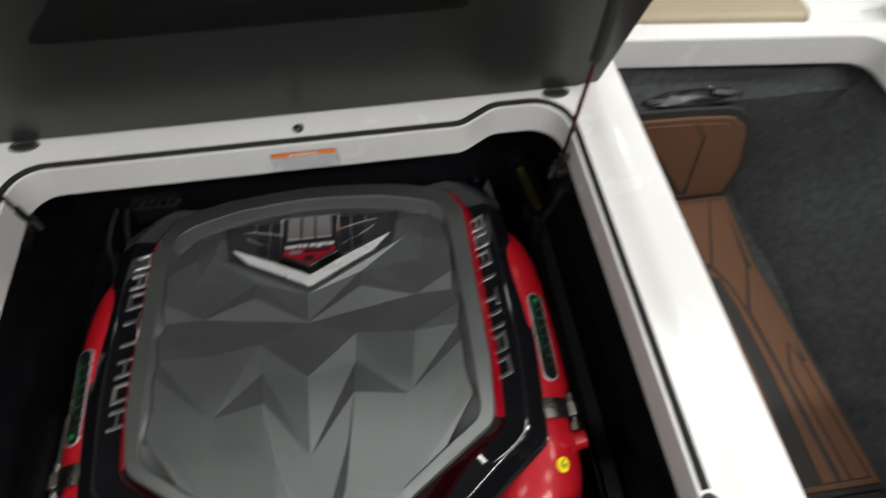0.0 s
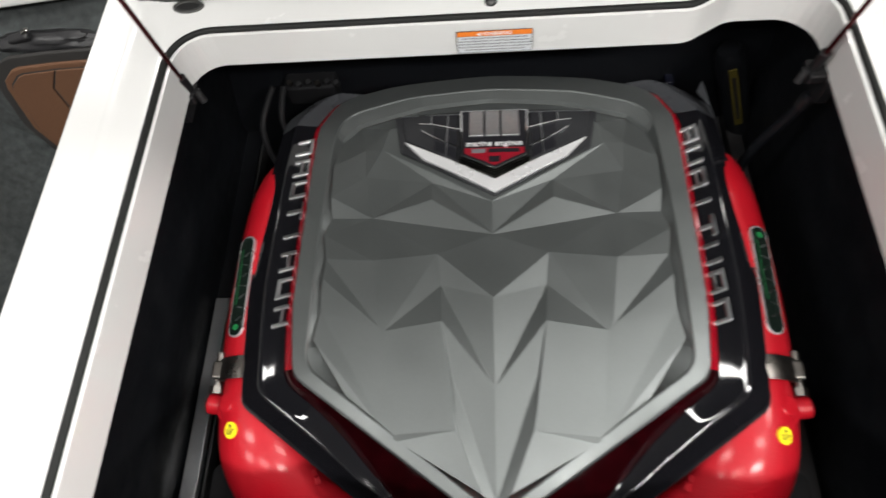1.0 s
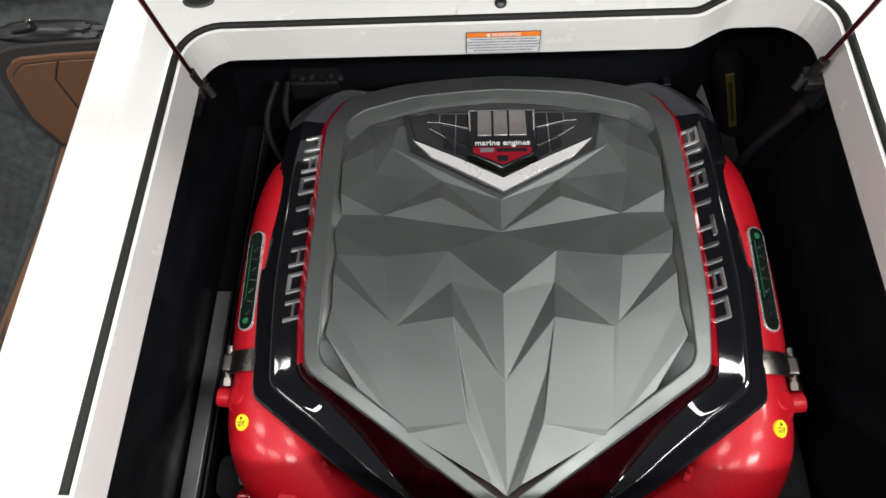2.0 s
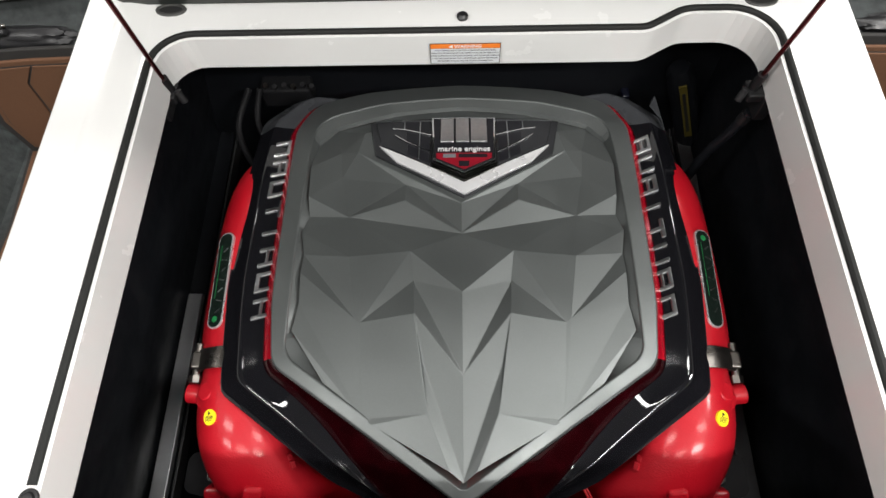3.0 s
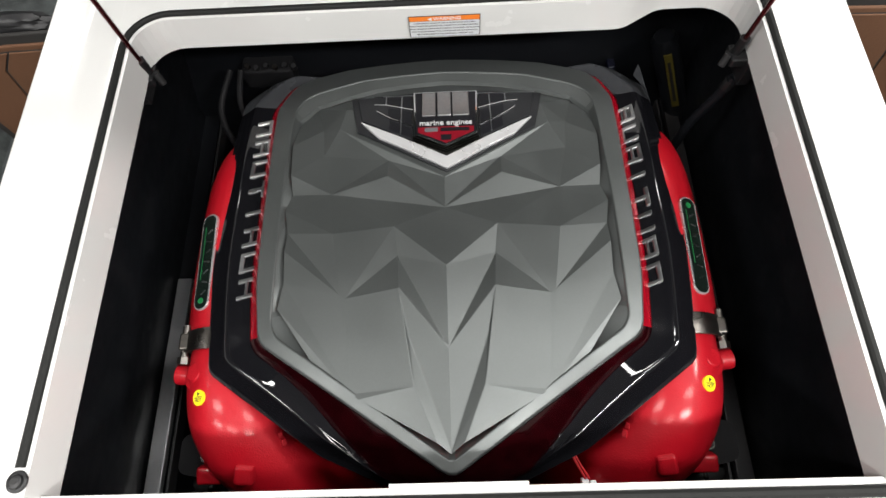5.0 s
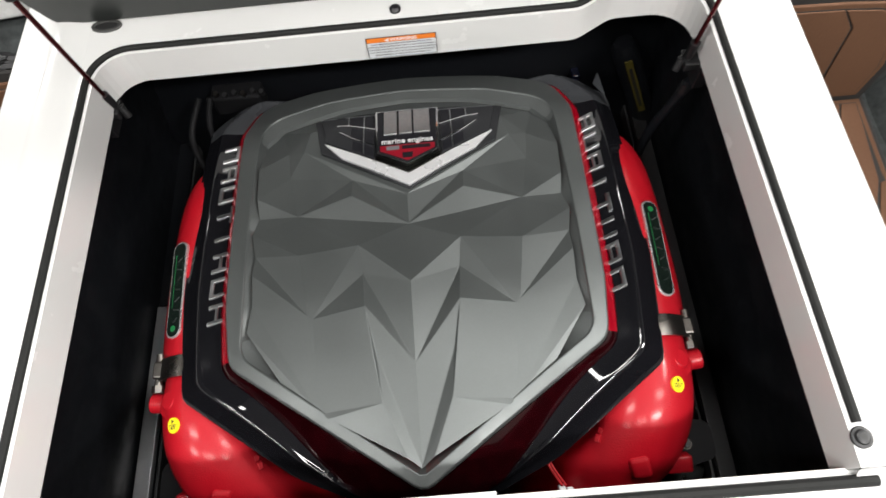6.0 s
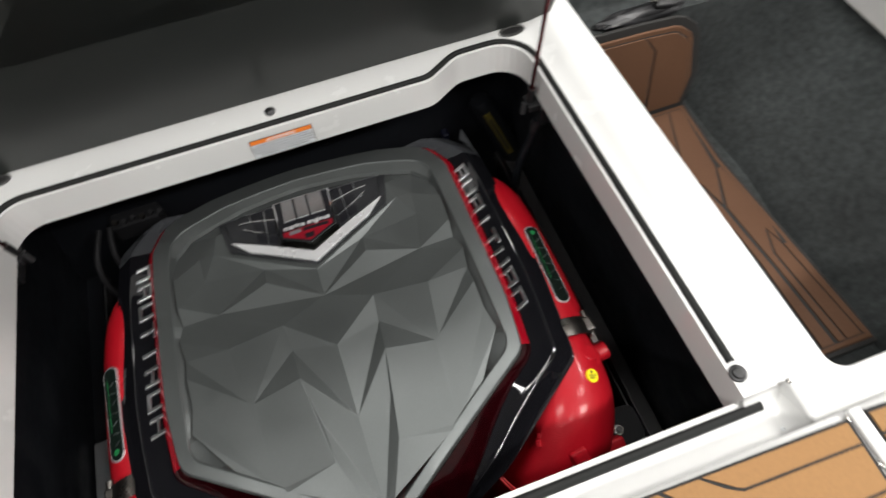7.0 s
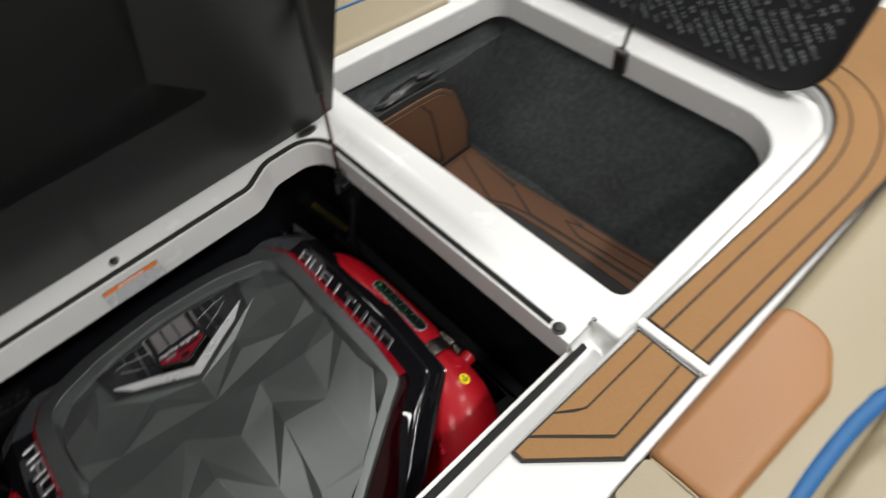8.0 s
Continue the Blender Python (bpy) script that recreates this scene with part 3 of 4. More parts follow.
# emblem under the far rim
emblem = new("emblem")
emblem.parent = engine
emblem["label"] = "black and chrome winged shield emblem"


def on_dome(loop, base, top):
    """A raised plate that follows the dome, set 4 mm off the cover's middle."""
    bm = slab([[(x + .004, y) for x, y in loop]], 0.0, 1.0)
    bmesh.ops.subdivide_edges(bm, edges=[e for e in bm.edges if e.calc_length() > 0.03 and abs(e.verts[0].co.z - e.verts[1].co.z) < 0.5], cuts=1)
    for v in bm.verts:
        v.co.z = dome(v.co.x, v.co.y) + (top if v.co.z > 0.5 else base)
    return moved(bm, engine_z)


def sided(pts, s):
    """The loop on side s, turned so that it runs the right way round."""
    out = [(s * x, y) for x, y in pts]
    return out if s > 0 else out[::-1]


def strip(pts, w, s):
    """A thin strip of height w along the points."""
    return sided([*pts, *[(x, y + w) for x, y in reversed(pts)]], s)


part("back_plate", on_dome([(-.148, .567), (-.133, .494), (0, .4085), (.133, .494), (.150, .568), (0, .572)], -0.006, 0.0015), WING, emblem, bevel=0.001)
chev = [(-.129, .511), (-.100, .476), (0, .4135), (.100, .476), (.129, .511), (0, .4345)]
part("chevron", on_dome(chev, -0.002, 0.0055), CHEV, emblem, "polished chrome chevron", bevel=0.0006)
for s in (1, -1):
    wing = part("wing", on_dome(sided([(.050, .468), (.126, .513), (.138, .566), (.050, .566)], s), 0.0, 0.0040), WING, emblem, "dark satin wing", bevel=0.0012)
    for x0, x1, y0, y1, y2, y3 in ((.052, .0660, .529, .534, .559, .560), (.0685, .0905, .535, .542, .560, .560), (.052, .0660, .4945, .503, .525, .530), (.0685, .088, .505, .516, .531, .538), (.052, .0660, .472, .480, .491, .499), (.0685, .085, .482, .491, .501, .511)):
        part("wing_cell", on_dome(sided([(x0, y0), (x1, y1), (x1, y3), (x0, y2)], s), 0.0, 0.0046), PLATE, wing, bevel=0.0005)
    part("feather", on_dome(strip([(.049, .526), (.090, .541), (.110, .5445)], .0016, s), 0.0, 0.0066), CHROME, wing, "thin chrome feather")
    part("feather", on_dome(strip([(.049, .4915), (.086, .5135), (.105, .5295)], .0016, s), 0.0, 0.0066), CHROME, wing, "thin chrome feather")
    part("feather", on_dome(strip([(.049, .5605), (.138, .5655)], .0011, s), 0.0, 0.0052), SILVER, wing)
    for x, y0, y1 in ((.0665, .481, .5605), (.0910, .542, .5610)):
        part("wing_rib", on_dome(sided([(x, y0), (x + .0013, y0), (x + .0013, y1), (x, y1)], s), 0.0, 0.0056), SILVER, wing)
for k in range(3):
    o = .0036 * k
    part("ridge", on_dome([(-.049, .470 - o), (0, .4445 - o), (.049, .470 - o), (.049, .4716 - o), (0, .4461 - o), (-.049, .4716 - o)], 0.0, 0.0085 - .001 * k), STEEL, emblem)
shield = [(-.0455, .4730), (0, .4480), (.0455, .4730), (.0490, .5620), (-.0490, .5620)]
part("shield_frame", on_dome(shield, 0.0, 0.0110), CHROME, emblem, "chrome shield frame", bevel=0.0006)
part("shield_face", on_dome(grow(shield, -0.0026), 0.0, 0.0113), PLATE, emblem)
part("red_field", on_dome([(-.0405, .4755), (0, .4535), (.0405, .4755), (.0410, .4850), (-.0410, .4850)], 0.0, 0.0118), EMRED, emblem)
for x0, x1 in ((-.0350, -.0150), (-.0120, .0080), (.0105, .0350)):
    part("logo_bar", on_dome([(x0, .5060), (x1, .5060), (x1, .5575), (x0, .5575)], 0.010, 0.0140), LOGO, emblem, bevel=0.0016)
text("marine engines", .0128, CHEV, emblem, engine_z @ pose(.004, .4915, dome(0, .4915) + 0.0128, -9, 0, 0), depth=.0006)
part("logo_grey_bar", on_dome([(-.031, .4755), (-.012, .4755), (-.012, .4830), (-.031, .4830)], 0.011, 0.0122), LETTER, emblem)
part("logo_dark_bar", on_dome([(-.008, .4760), (.034, .4760), (.034, .4825), (-.008, .4825)], 0.011, 0.0122), PLATE, emblem)
part("logo_tip", on_dome([(-.007, .4590), (.007, .4590), (.008, .4690), (-.008, .4690)], 0.011, 0.0123), PLATE, emblem)

# block and side exhausts
blk = box(-0.22, 0.22, 0.13, 0.66, 0.09, 0.50)
for v in blk.verts:
    if v.co.z < 0.3:
        v.co.x *= 0.7
epart("engine_block", blk, PLASTIC, "black engine block", bevel=0.02)
for s in (1, -1):
    for y in (0.12, 0.60):
        epart("engine_mount", box(min(s * .16, s * .40), max(s * .16, s * .40), y - .04, y + .04, 0.05, 0.12), PLASTIC, bevel=0.006)
    path = spline([(.298, .585, .50), (.312, .535, .515), (.322, .46, .53), (.324, .30, .535), (.322, .20, .535)])
    rad = [r[0] for r in spline([(.018,), (.05,), (.064,), (.066,), (.064,)])]
    epart("manifold", tube([(s * x, y, z) for x, y, z in path], rad, 28), RED, "glossy red exhaust manifold", smooth=True, angle=60)
    path = spline([(.315, .20, .535), (.314, .155, .533), (.303, .10, .522), (.276, .058, .490), (.228, .032, .435), (.190, .025, .36), (.175, .025, .22)])
    rad = [r[0] for r in spline([(.062,), (.066,), (.070,), (.071,), (.069,), (.064,), (.055,)])]
    elbow = epart("exhaust_elbow", tube([(s * x, y, z) for x, y, z in path], rad, 32), RED, "glossy red cast exhaust elbow", smooth=True, angle=60)
    # cast lugs on the elbow
    bm = cyl((s * .338, .150, .553), (s * .42, .05, .9), .026, .030, 28)
    cyl((s * .351, .152, .579), (s * .42, .05, .9), .014, .008, 24, bm=bm)
    part("lug", moved(bm, engine_z), RED, elbow, bevel=0.003, smooth=True)
    part("lug", moved(cyl((s * .356, .152, .556), (s * 1, .10, .05), .014, .034, 18), engine_z), RED, elbow, bevel=0.002, smooth=True)
    bm = box(-.013, .013, -.015, .015, -.03, .016)
    for v in bm.verts:
        if v.co.z > 0 and v.co.x * s < 0:
            v.co.z -= .008
    for k in range(4):
        mark = moved(box(-.0035, .0035, -.005 + .002 * (k % 2), .005, -.004, .0035), pose(s * (.232 + .005 * k), .060 + .009 * k, .549 + .001 * k, 20, s * -30, s * -25))
        part("cast_mark", moved(mark, engine_z), RED, elbow, bevel=.001)
    part("casting_boss", moved(moved(bm, pose(s * .279, .022, .548, 28, 0, s * 12)), engine_z), RED, elbow, bevel=0.006)
    bm = box(-.05, .05, -.012, .012, -.012, .012)
    part("flange", moved(moved(bm, pose(s * .312, .024, .505, 20, 0, 0)), engine_z), RED, elbow, bevel=0.004)
    # black bracket with a bolt beside the elbow
    bm = slab([rpoly([(s * .352, .015, .01), (s * .425, .030, .015), (s * .425, .085, .015), (s * .352, .095, .01)] if s > 0 else [(s * .352, .095, .01), (s * .425, .085, .015), (s * .425, .030, .015), (s * .352, .015, .01)])], .36, .438)
    bracket = epart("side_bracket", bm, LIDR, "black moulded bracket", bevel=.006)
    part("washer", moved(cyl((s * .383, .053, .438), (0, 0, 1), .0085, .002, 20), engine_z), STEEL, bracket, smooth=True)
    part("bolt", moved(cyl((s * .383, .053, .440), (0, 0, 1), .0050, .006, 6), engine_z), PLASTIC, bracket)
    part("hose_end", moved(tube(spline([(s * .340, .005, .425), (s * .362, .008, .432), (s * .388, .012, .425), (s * .41, .02, .38)]), .012, 14), engine_z), RUBBER, bracket, "black rubber hose", smooth=True)
    part("hose_clip", moved(tube([(s * .362, .008, .432), (s * .370, .009, .4305)], .0135, 14), engine_z), STEEL, bracket, smooth=True)
    # band clamp with its bolt
    rows = []
    for dy, rr in ((-.015, .066), (-.015, .0690), (-.005, .0698), (.005, .0698), (.015, .0690), (.015, .066)):
        rows.append([(s * .322 + rr * math.cos(2 * math.pi * k / 40), .196 + dy, .535 + rr * math.sin(2 * math.pi * k / 40)) for k in range(40)])
    clamp = epart("band_clamp", rings(rows), DULL, "stainless steel band clamp", smooth=True, angle=40)
    bm = cyl((s * .377, .171, .572), (0, 1, .1), .0055, .05, 12)
    cyl((s * .377, .166, .572), (0, 1, .1), .0085, .010, 6, bm=bm)
    part("bolt", moved(bm, engine_z), DULL, clamp, smooth=True)
    part("lug_block", moved(box(min(s * .366, s * .382), max(s * .366, s * .382), .184, .208, .560, .586), engine_z), DULL, clamp, bevel=0.003)
    # name plate on the manifold
    ax = pose(s * .3545, .314, .5925, 0, s * 22, s * -1.5)
    o = rpoly([(-.0135, -.076, .0125), (.0135, -.076, .0125), (.0135, .076, .0125), (-.0135, .076, .0125)])
    plate = part("name_plate", moved(moved(slab([o], -.006, .003), ax), engine_z), PLATERIM, engine, "chrome name plate with a green insert", bevel=0.001)
    part("insert", moved(moved(slab([grow(o, -.0024)], 0, .0037), ax), engine_z), PLATEG, plate)
    part("dot", moved(moved(cyl((0, s * .062, .0035), (0, 0, 1), .0045, .001, 16), ax), engine_z), GREEN, plate)
    part("stripe", moved(moved(box(-.0058, -.0050, -.030, .055, .0035, .0041), ax), engine_z), GREEN, plate)
    for i in range(7):
        part("mark_bar", moved(moved(moved(box(-.0048, .0048, -.0009, .0009, .0035, .0042), pose(.003, -.050 + i * .016, 0, 0, 0, 35 - 50 * (i % 2))), ax), engine_z), SILVER, plate)
    # caution sticker
    ax = pose(s * .3405, .116, .5905, 10, s * 30, 0)
    st = part("caution_sticker", moved(moved(cyl((0, 0, -.004), (0, 0, 1), .0105, .0046, 28), ax), engine_z), YELLOW, engine, "round yellow caution sticker")
    tri = moved(cyl((0, 0, 0), (0, 0, 1), .0036, .0003, 3), pose(0, .0052, .0006, 0, 0, 90))
    part("triangle", moved(moved(tri, ax), engine_z), INK, st)
    text("CAUTION", .0036, INK, st, engine_z @ ax @ pose(0, .0005, .0008))
    text("HOT", .0062, INK, st, engine_z @ ax @ pose(0, -.0035, .0008))

# ---- engine hatch lid, standing open ----
lid = thing("engine_hatch_lid", "open black hatch lid with a moulded glossy underside", "hatch lid", at=(0, 0.738, 0.764))
LEAN_BACK = 23.0                                   # degrees by which the open lid leans over the bay
lid.rotation_euler = (radians(LEAN_BACK), 0, 0)
lo = rpoly([(-.524, 0, .02), (.524, 0, .02), (.524, .74, .05), (-.524, .74, .05)])
bm = slab([lo], -0.030, 0.0)                      # built flat, x across, y up the lid
part("panel", moved(bm, pose(0, 0, 0, 90, 0, 0) @ Matrix.Diagonal((1, 1, -1, 1))), BLACKGEL, lid, bevel=0.006)
fl = slab([lo, grow(lo, -.028)], 0, 0.016)
part("flange", moved(fl, pose(0, 0, 0, 90, 0, 0)), FLANGE, lid, "raised black edge flange", bevel=0.007)
hat = rpoly([(-.285, .275, .012), (.285, .275, .012), (.194, .375, .012), (.225, .68, .03), (-.225, .68, .03), (-.194, .375, .012)])
bm = slab([hat], 0, 0.030)
part("raised_field", moved(bm, pose(0, 0, 0, 90, 0, 0)), BLACKGEL, lid, "raised angular field", bevel=0.008)

# gas struts
for s in (1, -1):
    strut = thing("gas_strut", "black gas strut with a dark polished rod tinted for red reflections", "gas strut", "gas struts of the hatch", at=(.437, .584, .698) if s > 0 else (-.454, .594, .698))
    a = Vector((0, 0, 0))
    d = (Vector((.018, -.085, 1)) if s > 0 else Vector((.08, -.13, 1))).normalized()
    part("rod", tube([a, a + d * .26], .0036, 12), ROD, strut, smooth=True)
    part("cylinder", tube([a + d * .235, a + d * .238, a + d * .430], [.006, .0085, .0085], 16), BLACKGEL, strut, smooth=True)
    part("top_eye", tube([a + d * .425, a + d * .450], .006, 12), PLASTIC, strut, smooth=True)
    part("end_fitting", tube([a - d * .012, a + d * .026], .0075, 12), PLASTIC, strut, smooth=True)
    br = part("bracket", box(min(s * -.008, s * .022), max(s * -.008, s * .022), -.016, .016, -.022, -.006), PLASTIC, strut, bevel=0.003)
    part("leg", box(min(s * .014, s * .032), max(s * .014, s * .032), -.024, .024, -.055, -.008), PLASTIC, br, bevel=0.002)
    bm = cyl((-s * .012, -.004, -.004), (-s * .3, -.3, -1), .006, .02, 12)
    part("ball_stud", bm, PLASTIC, br, smooth=True)

# ---- dim things in the far corners of the bay ----
canister = thing("filter_canister", "black canister with a dark yellow label", "canister", at=(.488, .765, .335))
canister.rotation_euler = (0, radians(-22), 0)
part("body", tube([(0, 0, -.30), (0, 0, .20), (0, 0, .215)], [.026, .026, .018], 24), BAY, canister, smooth=True)
part("strip_label", box(-.007, .007, -.0295, -.0250, .02, .19), DARKYELLOW, canister)
part("label_print", box(-.003, .003, -.0300, -.0294, .04, .17), INK, canister)
plug = thing("cable_plug", "small dark blue cable plug on the bay wall", "plug", at=(.335, .790, .42))
part("plug_body", box(-.008, .008, -.012, .012, -.015, .015), BLUEPLUG, plug, bevel=.004)
harness = thing("wiring_harness", "black wiring harness with metal connectors", "wiring harness", at=(-.345, .735, .545))
part("connector_block", box(-.05, .05, .01, .05, -.09, -.04), LIDR, harness, bevel=.006)
for i in range(6):
    part("connector", cyl((-.035 + i * .018, .022 - .004 * (i % 2), -.044), (0, -.3, 1), .005, .014, 10), DULL if i % 3 == 0 else PLASTIC, harness, smooth=True)
part("cable", tube(spline([(-.06, 0, -.02), (-.085, -.06, -.06), (-.06, -.12, -.09), (-.02, -.15, -.14)]), .006, 10), LIDR, harness, smooth=True)
part("cable", tube(spline([(-.04, 0, -.02), (-.05, -.05, -.07), (-.01, -.10, -.12), (.03, -.12, -.20)]), .006, 10), LIDR, harness, smooth=True)
part("cable_clip", box(-.050, -.040, -.118, -.104, -.088, -.074), STEEL, harness, bevel=.003)
hose = thing("drain_hose", "dark rubber hose behind the strut bracket", "hose")
part("hose_run", tube(spline([(.452, .575, .645), (.440, .572, .60), (.415, .565, .53), (.408, .56, .40), (.41, .55, .06)]), .0085, 14), BAY, hose, smooth=True)
part("hose_cuff", tube([(.450, .575, .640), (.446, .574, .622)], .010, 14), PLASTIC, hose, smooth=True)
lead = thing("red_wire_lead", "thin red wires ending in white plugs", "wire lead", at=(.155, .02, .45))
for i in range(2):
    part("wire", tube(spline([(-.012 + i * .004, .06, .095), (-.004 + i * .004, .03, .096), (.008 + i * .004, .004, .088), (.022 + i * .005, -.018, .074)]), .0018, 8), WIRE, lead, smooth=True)
part("plug", box(.017, .027, -.032, -.016, .060, .072), PAPER, lead, bevel=.002)
part("plug", box(.029, .038, -.036, -.020, .057, .069), PAPER, lead, bevel=.002)
part("sleeve", tube(spline([(-.02, .07, .05), (-.06, .03, -.02), (-.09, .0, -.1), (-.10, .0, -.38)]), .022, 14), RUBBER, lead, smooth=True)


# ---- lockers beside the bay ----
def locker(s):
    e = XR if s > 0 else -XL
    th = thing("locker_liner", "charcoal carpeted locker liner below the deck", "locker liner", kind="structure")
    bm = bmesh.new()

    def quad(*p):
        bm.faces.new([bm.verts.new((s * x, y, z)) for x, y, z in p])
    x0, x1, y0, y1 = 0.600, 1.125, -.06, .835
    fl = .372
    end = [(.718, fl, .930), (.742, .640, 1.085), (.800, .652, 1.100), (y1, .69, x1)]     # end wall, its ledge and the slope above: y, z, x of the side
    quad((x0, y0, fl), (.930, y0, fl), (.930, .718, fl), (x0, .718, fl))
    quad((.930, y0, fl), (1.085, y0, .640), (1.085, .742, .640), (.930, .718, fl))
    quad((1.085, y0, .640), (x1, y0, .69), (x1, y1, .69), (1.100, .800, .652), (1.085, .742, .640))
    for (ya, za, xa), (yb, zb, xb) in zip(end, end[1:]):
        quad((x0, ya, za), (xa, ya, za), (xb, yb, zb), (x0, yb, zb))
    quad((x0, y0, fl), (x0, .718, fl), (x0, .742, .640), (x0, .800, .652), (x0, y1, .69), (x0, y0, .69))
    quad((x0, y0, fl), (x0, y0, .69), (x1, y0, .69), (1.085, y0, .640), (.930, y0, fl))
    bmesh.ops.remove_doubles(bm, verts=bm.verts, dist=0.0005)
    bmesh.ops.subdivide_edges(bm, edges=bm.edges[:], cuts=14, use_grid_fill=True)
    for v in bm.verts:
        n = noise.noise(v.co * 9) * .006 + noise.noise(v.co * 30) * .002
        v.co += Vector((n, n * .6, n))
    part("carpet", bm, CARPET, th, "fuzzy charcoal carpet", smooth=True)
    # tan pads with black grooves, their brown darkened for the locker's shade
    pad = thing("floor_pad", "tan foam pad with black grooves on the locker floor", "foam pad", "locker pads", at=(s * .030, .030, 0))
    def spread(x, y):
        return s * (x + 0.11 * max(0.0, 0.45 - y) * max(0.0, min(1.0, (x - .70) / .10))), y

    o = [spread(x, y) for x, y in [(.605, .02), (.852, .02), (.866, .317), (.868, .491), (.878, .666), (.605, .666)]]
    # black plate wider than the pad draws the shadowed gap round it
    part("underlay", slab([grow(o, .010)], fl + .001, fl + .008), CAULK, pad, "black border plate for the gap and shadow round the pad", bevel=.002)
    part("base", slab([o], fl + .004, fl + .0125), SHADETAN, pad, "tan foam border", bevel=.003)
    part("groove_bed", slab([grow(o, -.0105)], fl + .005, fl + .0131), CAULK, pad, "black groove lines")
    cells = [[(.618, .653), (.832, .653), (.771, .488), (.732, .4975), (.618, .4975)],
             [(.8355, .653), (.8645, .653), (.8615, .612), (.845, .473), (.7975, .378), (.792, .438), (.774, .482)],
             [(.8005, .369), (.847, .467), (.8565, .470), (.8535, .300), (.8435, .256), (.836, .297), (.8085, .238), (.800, .032), (.7895, .032), (.7955, .209)],
             [(.8135, .236), (.8355, .288), (.8395, .253), (.8345, .032), (.8035, .032)],
             [(.8430, .250), (.8515, .250), (.8410, .032), (.8380, .032)],
             [(.618, .494), (.731, .4875), (.768, .476), (.787, .436), (.7925, .372), (.789, .209), (.783, .032), (.765, .032), (.777, .228), (.781, .378), (.777, .450), (.737, .474), (.618, .474)],
             [(.618, .452), (.728, .448), (.755, .436), (.757, .378), (.752, .228), (.740, .032), (.618, .032)]]
    for c in cells:
        part("plank", slab([[spread(x, y) for x, y in c]], fl + .006, fl + .0155), SHADETAN, pad, bevel=.001)
    for y in (.138, .280):
        part("track_screw", cyl((spread(.748 + .05 * (y - .138), y)[0], y, fl + .010), (0, 0, 1), .007, .0045, 14), CAULK, pad, "black screw head")
    wall = thing("wall_pad", "tan foam pad with black grooves on the locker end wall", "foam pad", "locker pads", at=(s * .640, .704, fl + .006))
    wall.rotation_euler = (radians(86), 0, 0)
    o = [(s * x, y) for x, y in [(.0, .155), (.040, .150), (.138, .02), (.252, .02), (.262, .10), (.236, .205), (.226, .224), (.197, .247), (.180, .253), (.110, .259), (.0, .263)]]
    # wider black plate again, for the dark border and gap shadow of this pad
    part("underlay", slab([grow(o, .019)], .0, .008), CAULK, wall, "black border plate for the gap and shadow round the pad", bevel=.002)
    part("base", slab([o], .002, .0125), SHADETAN, wall, "tan foam border", bevel=.003)
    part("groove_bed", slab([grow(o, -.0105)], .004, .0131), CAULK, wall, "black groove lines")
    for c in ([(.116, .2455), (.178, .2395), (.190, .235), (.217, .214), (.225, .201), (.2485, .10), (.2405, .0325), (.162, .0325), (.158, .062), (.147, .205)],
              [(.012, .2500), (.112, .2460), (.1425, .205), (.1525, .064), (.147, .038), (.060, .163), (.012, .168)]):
        part("plank", slab([[(s * x, y) for x, y in c]], .006, .0155), SHADETAN, wall, bevel=.001)
    pouch = thing("strap_pouch", "crumpled glossy black strap pouch on the locker ledge", "pouch", at=(s * .765, .752, .647))
    bm = bmesh.new()
    bmesh.ops.create_icosphere(bm, subdivisions=4, radius=1.0)
    for v in bm.verts:
        n = 1 + .22 * noise.noise(v.co * 1.7) + .10 * noise.noise(v.co * 5)
        v.co = Vector((v.co.x * .105 * n, v.co.y * .020 * n, max(-.5, v.co.z) * .020 * n))
    part("pouch_body", bm, PLASTIC, pouch, smooth=True)
    clip = thing("strap_clip", "black strap clip with a steel tip above the tan pad", "clip", at=(s * .800, .742, .668))
    part("clip_body", moved(box(-.020, .024, -.008, .008, -.007, .007), pose(0, 0, 0, 20, s * 12, 0)), PLASTIC, clip, bevel=.005)
    part("clip_tip", moved(box(-.034, -.018, -.0035, .0035, -.003, .004), pose(0, 0, 0, 20, s * 30, 0) @ Matrix.Diagonal((s, 1, 1, 1))), STEEL, clip, bevel=.002)
    # lid of the locker
    ld = thing("storage_hatch", "open black storage hatch with a printed underside", "hatch", at=(s * 1.158, -.012, .775))
    ld.rotation_euler = (0, radians(s * 28), 0)
    # local: y along the hinge, z up the lid, x thickness outward
    lo = rpoly([(.0, .0, .09), (.72, .0, .03), (.72, .50, .06), (.0, .50, .06)], 8)
    rows = []
    for dx, g in ((0, -.012), (-s * .004, -.004), (0, 0), (s * .03, 0), (s * .034, -.006)):
        rows.append([(dx, y, z) for y, z in grow(lo, g)])
    part("panel", rings(rows, cap="both"), LIDR, ld, "black lid panel", smooth=True, angle=30)
    bm = bmesh.new()
    rnd = random.Random(4)
    ca, sa = math.cos(radians(38)), math.sin(radians(38))
    for r in range(-30, 34):
        u = -.3
        while u < 1.0:
            w = rnd.choice((.0022, .0022, .0045, .006))
            hgt = .0075 if rnd.random() < .7 else .0045
            if rnd.random() > .05:
                q = [(u, 0), (u + w, 0), (u + w + .002, hgt), (u + .002, hgt)]
                q = [(a * ca - (b + r * .0185) * sa, a * sa + (b + r * .0185) * ca) for a, b in q]
                if all(.03 < y < .69 and .02 < z < .475 and y + z > .11 for y, z in q):
                    bm.faces.new([bm.verts.new((-s * .0049, y, z)) for y, z in q])
            u += w + .0028 + (.012 if rnd.random() < .13 else 0)
